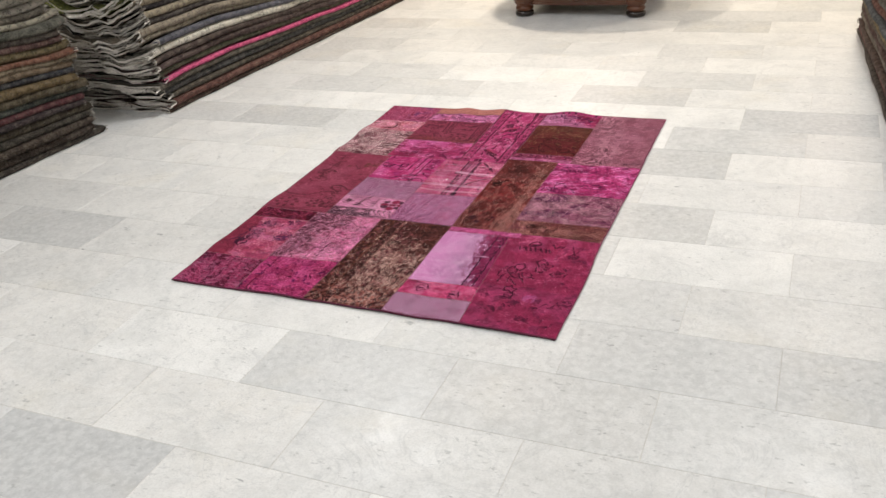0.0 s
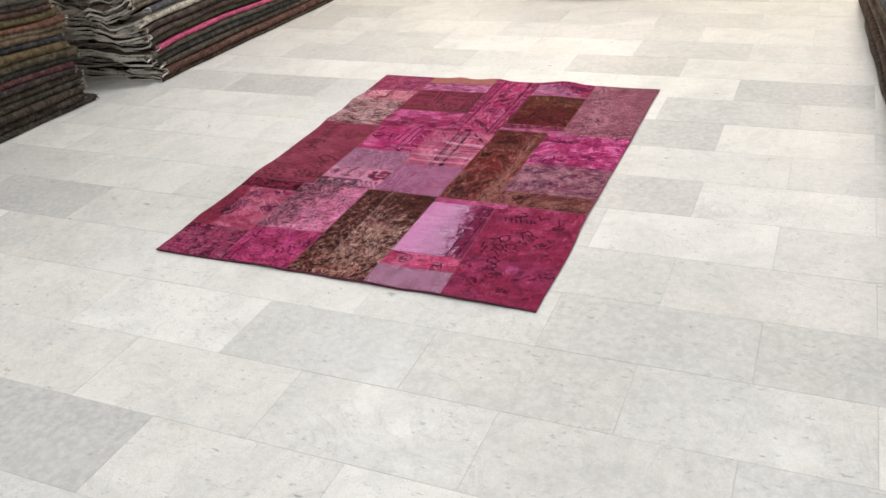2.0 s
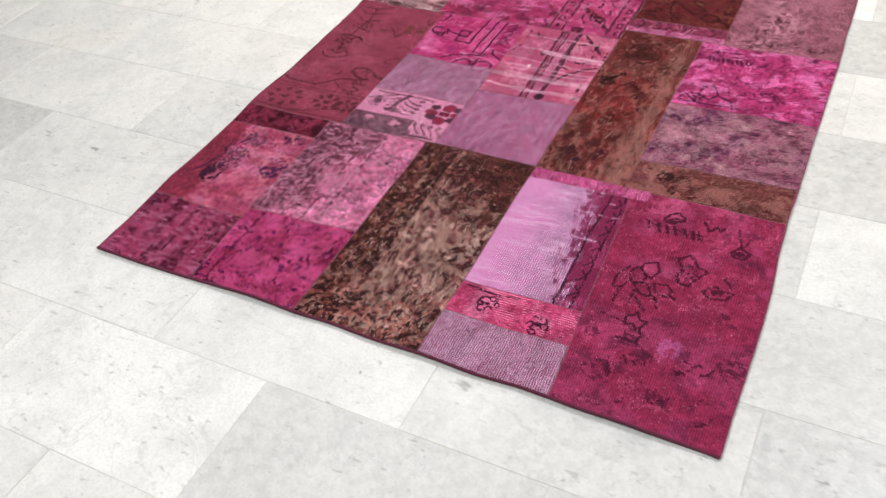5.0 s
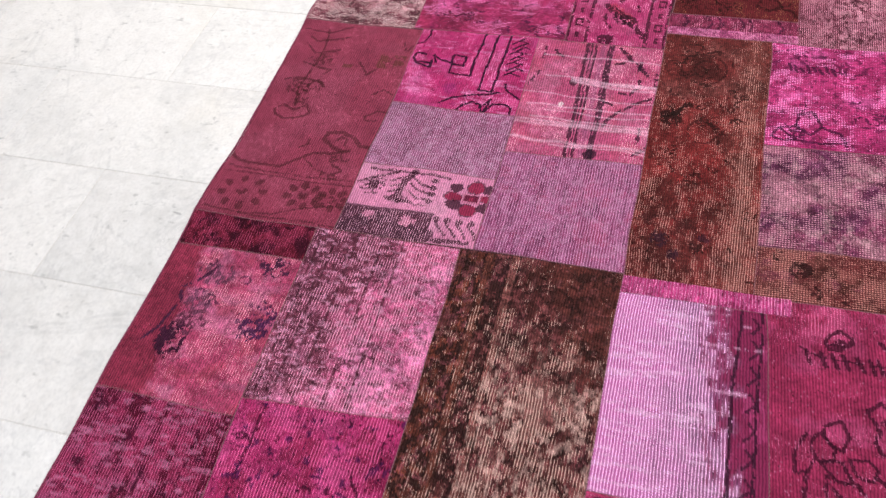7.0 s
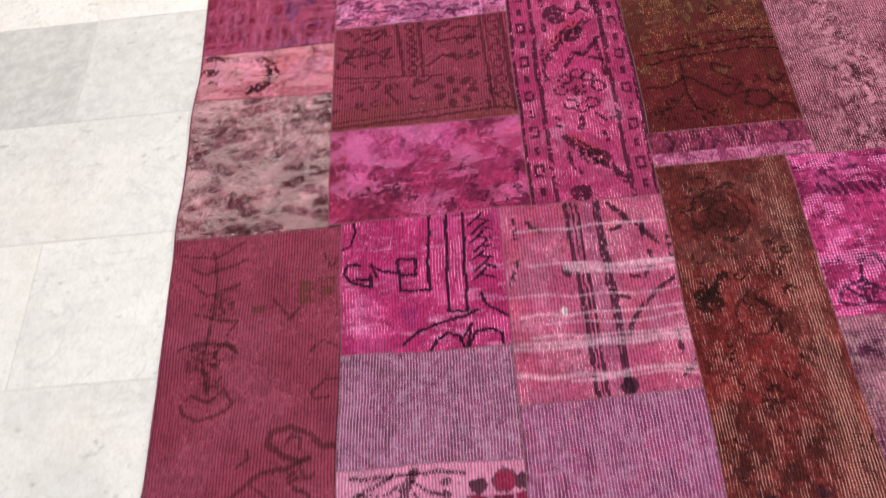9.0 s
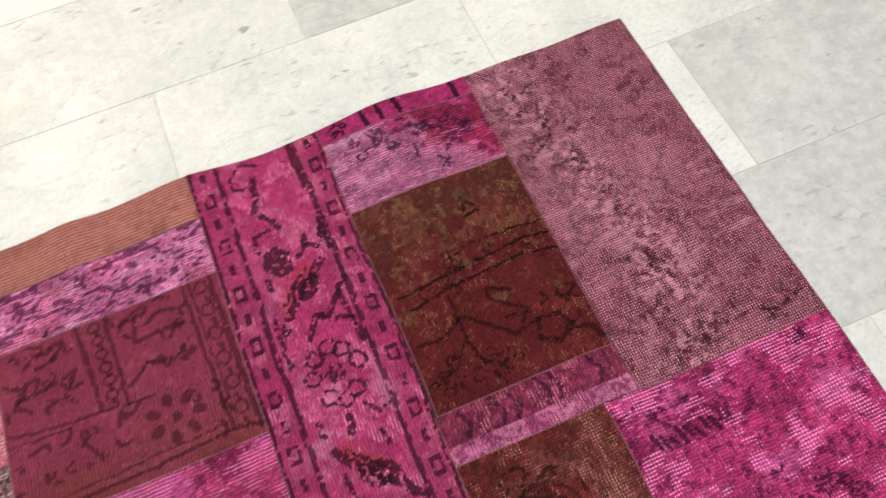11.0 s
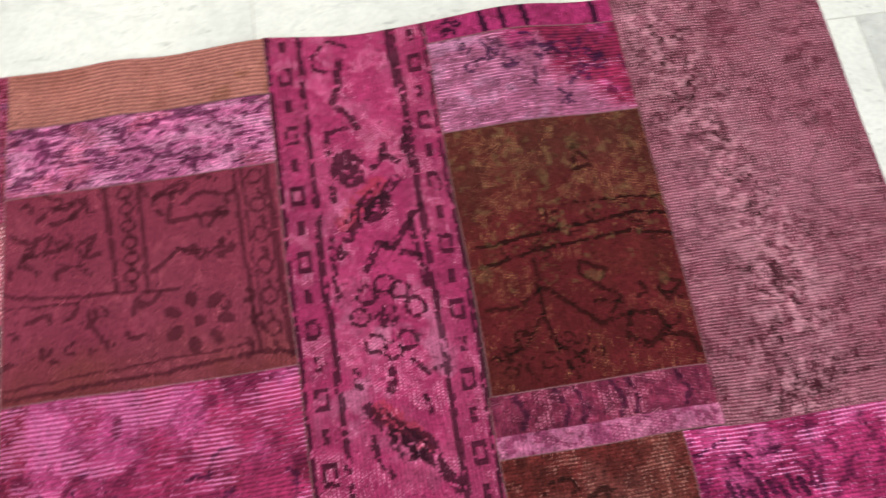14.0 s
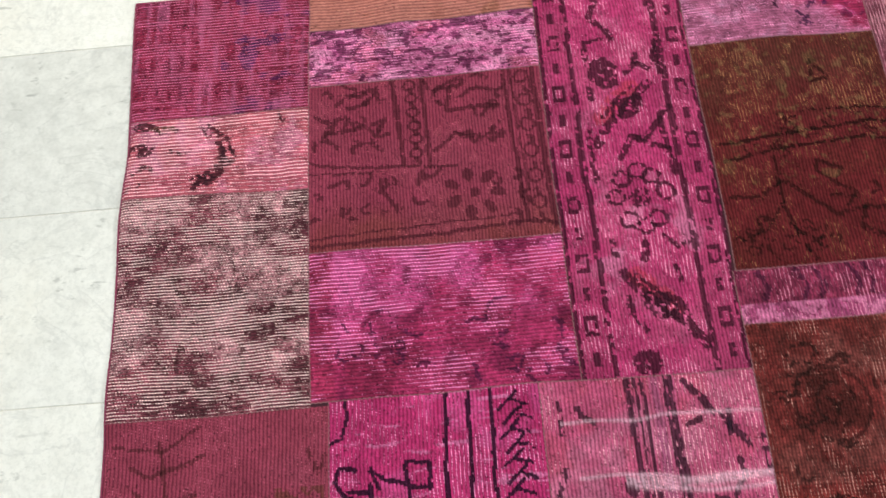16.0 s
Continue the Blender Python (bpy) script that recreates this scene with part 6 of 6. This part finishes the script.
rug_pile(-1, 2.545, 1.2, 3.79, 0.75, SIDE_PILE, "rugs in the stack across the aisle", 7, (0.0, 0.0, -0.05), -0.0714, 0.9)


# ---- the low wooden table ----
def low_table():
    table = new("low_table")
    table.location = (0.47, 4.64, 0)
    tagged(table, "dark polished wooden low table on turned bun feet", "table")
    bun = [(0.0506, 0.0), (0.0616, 0.006), (0.0682, 0.02), (0.0660, 0.034), (0.0550, 0.042), (0.0572, 0.047), (0.0660, 0.052), (0.0693, 0.062), (0.0638, 0.072), (0.0550, 0.078), (0.0616, 0.084), (0.0748, 0.10), (0.0792, 0.125), (0.0726, 0.15), (0.0594, 0.165), (0.0594, 0.20)]
    for sx in (-1, 1):
        for sy in (-1, 1):
            bm = bmesh.new()
            add_lathe(bm, bun, sx * 0.425, sy * 0.40)
            leg = part("leg", bm, WOOD, table)
            bm = bmesh.new()
            add_lathe(bm, [(0.053, 0.0), (0.065, 0.005), (0.072, 0.02), (0.070, 0.035), (0.056, 0.043), (0.055, 0.0435)], sx * 0.425, sy * 0.40)
            part("foot_pad", bm, FOOT_DARK, leg, "black turned foot")
    # aprons with a scalloped lower edge
    for turn in range(4):
        reach, off = (0.42, 0.40) if turn % 2 == 0 else (0.39, 0.425)
        bm, cols = bmesh.new(), []
        for k in range(41):
            s = -reach + 2 * reach * k / 40
            low = 0.086 - 0.006 * math.cos(s / reach * 1.4)
            cols.append([bm.verts.new((s, off + d, zz)) for d, zz in ((-0.018, low), (0.018, low), (0.018, 0.40), (-0.018, 0.40))])
        for a, b in zip(cols, cols[1:]):
            for q in range(4):
                bm.faces.new((a[q], b[q], b[(q + 1) % 4], a[(q + 1) % 4]))
        bm.faces.new(cols[0])
        bm.faces.new(cols[-1][::-1])
        bmesh.ops.rotate(bm, verts=bm.verts, cent=(0, 0, 0), matrix=Matrix.Rotation(turn * math.pi / 2, 3, "Z"))
        part("apron", bm, WOOD, table)
    bm, steps = bmesh.new(), 64
    rings = [[bm.verts.new((rx * math.cos(2 * math.pi * k / steps), ry * math.sin(2 * math.pi * k / steps), z)) for k in range(steps)] for rx, ry, z in ((0.66, 0.62, 0.40), (0.75, 0.71, 0.405), (0.77, 0.73, 0.42), (0.76, 0.72, 0.435), (0.73, 0.69, 0.44))]
    for a, b in zip(rings, rings[1:]):
        for k in range(steps):
            bm.faces.new((a[k], a[(k + 1) % steps], b[(k + 1) % steps], b[k]))
    bm.faces.new(rings[0][::-1])
    bm.faces.new(rings[-1])
    part("tabletop", bm, WOOD, table)


low_table()


# ---- the marble floor, tile by tile ----
GRID_X, GRID_Y, TILE = 1.538, -0.168, 0.3058
TONES = {
    (-5, -1): 0.99, (-3, -1): 0.42, (-1, -1): 0.40, (1, -1): 0.56, (-7, -1): 0.78, (-8, 0): 0.62, (-6, 0): 0.80, (-4, 0): 0.85, (-2, 0): 0.52, (0, 0): 0.32, (2, 0): 0.22,
    (-9, 1): 0.20, (-7, 1): 0.62, (1, 1): 0.60, (-1, 1): 0.45, (-10, 2): 0.5, (-8, 2): 0.74, (0, 2): 0.96, (2, 2): 0.60, (-1, 3): 0.36, (1, 3): 0.90, (0, 4): 0.74, (2, 4): 0.6,
    (-2, 6): 0.99, (-2, 4): 0.6, (-1, 5): 0.2, (1, 5): 0.88, (0, 6): 0.32, (2, 6): 0.50, (-8, 6): 0.14, (-10, 6): 0.40, (1, 7): 0.10, (-1, 7): 0.90, (-9, 7): 0.80, (-7, 7): 0.92, (0, 8): 0.78, (-2, 8): 0.2,
}
# row 14 is toned down for the low table's shadow, painted into the tiles
MORE_TONES = {(-1, 13): 0.05, (0, 14): 0.35, (-2, 14): 0.3, (-6, 10): 0.9, (-4, 8): 0.7, (-6, -2): 0.72, (-4, -2): 0.78, (-2, -2): 0.62, (0, -2): 0.5, (-5, -3): 0.12, (-3, -3): 0.78, (-11, 5): 0.6, (-9, 5): 0.8, (-7, 5): 0.7, (-8, 4): 0.85, (-10, 4): 0.7, (-9, 3): 0.82, (-7, 3): 0.8}


def tile_mesh(name, spots):
    """Low slabs with eased edges; one of them for a shared tile, many for the joined rest."""
    verts, quads, w, d, e = [], [], TILE - 0.0007, TILE / 2 - 0.0007, 0.0008
    for cx, cy, z in spots:
        base = len(verts)
        for hw, hd, hz in ((w, d, -0.012), (w, d, -e), (w - e, d - e, 0)):
            for sx, sy in ((-1, -1), (1, -1), (1, 1), (-1, 1)):
                verts.append((cx + sx * hw, cy + sy * hd, hz + z))
        for r in (0, 4):
            quads += [(base + r + k, base + r + (k + 1) % 4, base + r + 4 + (k + 1) % 4, base + r + 4 + k) for k in range(4)]
        quads.append((base + 8, base + 9, base + 10, base + 11))
    return sheet_mesh(name, verts, quads, MARBLE)


bm = bmesh.new()
add_box(bm, (ROOM[0], ROOM[1], -0.15), (ROOM[2], ROOM[3], -0.0014))
floor = tagged(part("floor", bm, GROUT, None), "white and grey polished marble tile floor", kind="structure")
one_tile = tile_mesh("marble_tile", [(0, 0, 0)])
rng, rest = random.Random(11), []
for k in range(-15, 33):
    for i in range(-18, 13):
        if (i - k) % 2:
            continue
        a, b = (i + 1) * TILE, (k + 0.5) * TILE
        cx, cy = GRID_X + a, GRID_Y + b
        if not (ROOM[0] + 0.3 < cx < ROOM[2] - 0.3 and ROOM[1] + 0.15 < cy < ROOM[3] - 0.15):
            continue
        z, tone = -rng.random() * 0.0005, 0.35 + 0.62 * rng.random() ** 0.8
        if -2.6 < cx < 3.4 and -1.75 < cy < 5.2:
            ob = new("marble_tile", one_tile)
            ob.location = (cx, cy, z)
            tone = TONES.get((i, k), MORE_TONES.get((i, k), tone))
            ob.color = (tone, tone, tone, 1)
            ob.parent = floor
        else:
            rest.append((cx, cy, z))
ob = new("marble_tile", tile_mesh("marble_tile_rest", rest))
ob.color = (0, 0, 0, 0)
ob.parent = floor
tagged(ob, kind="stuff")
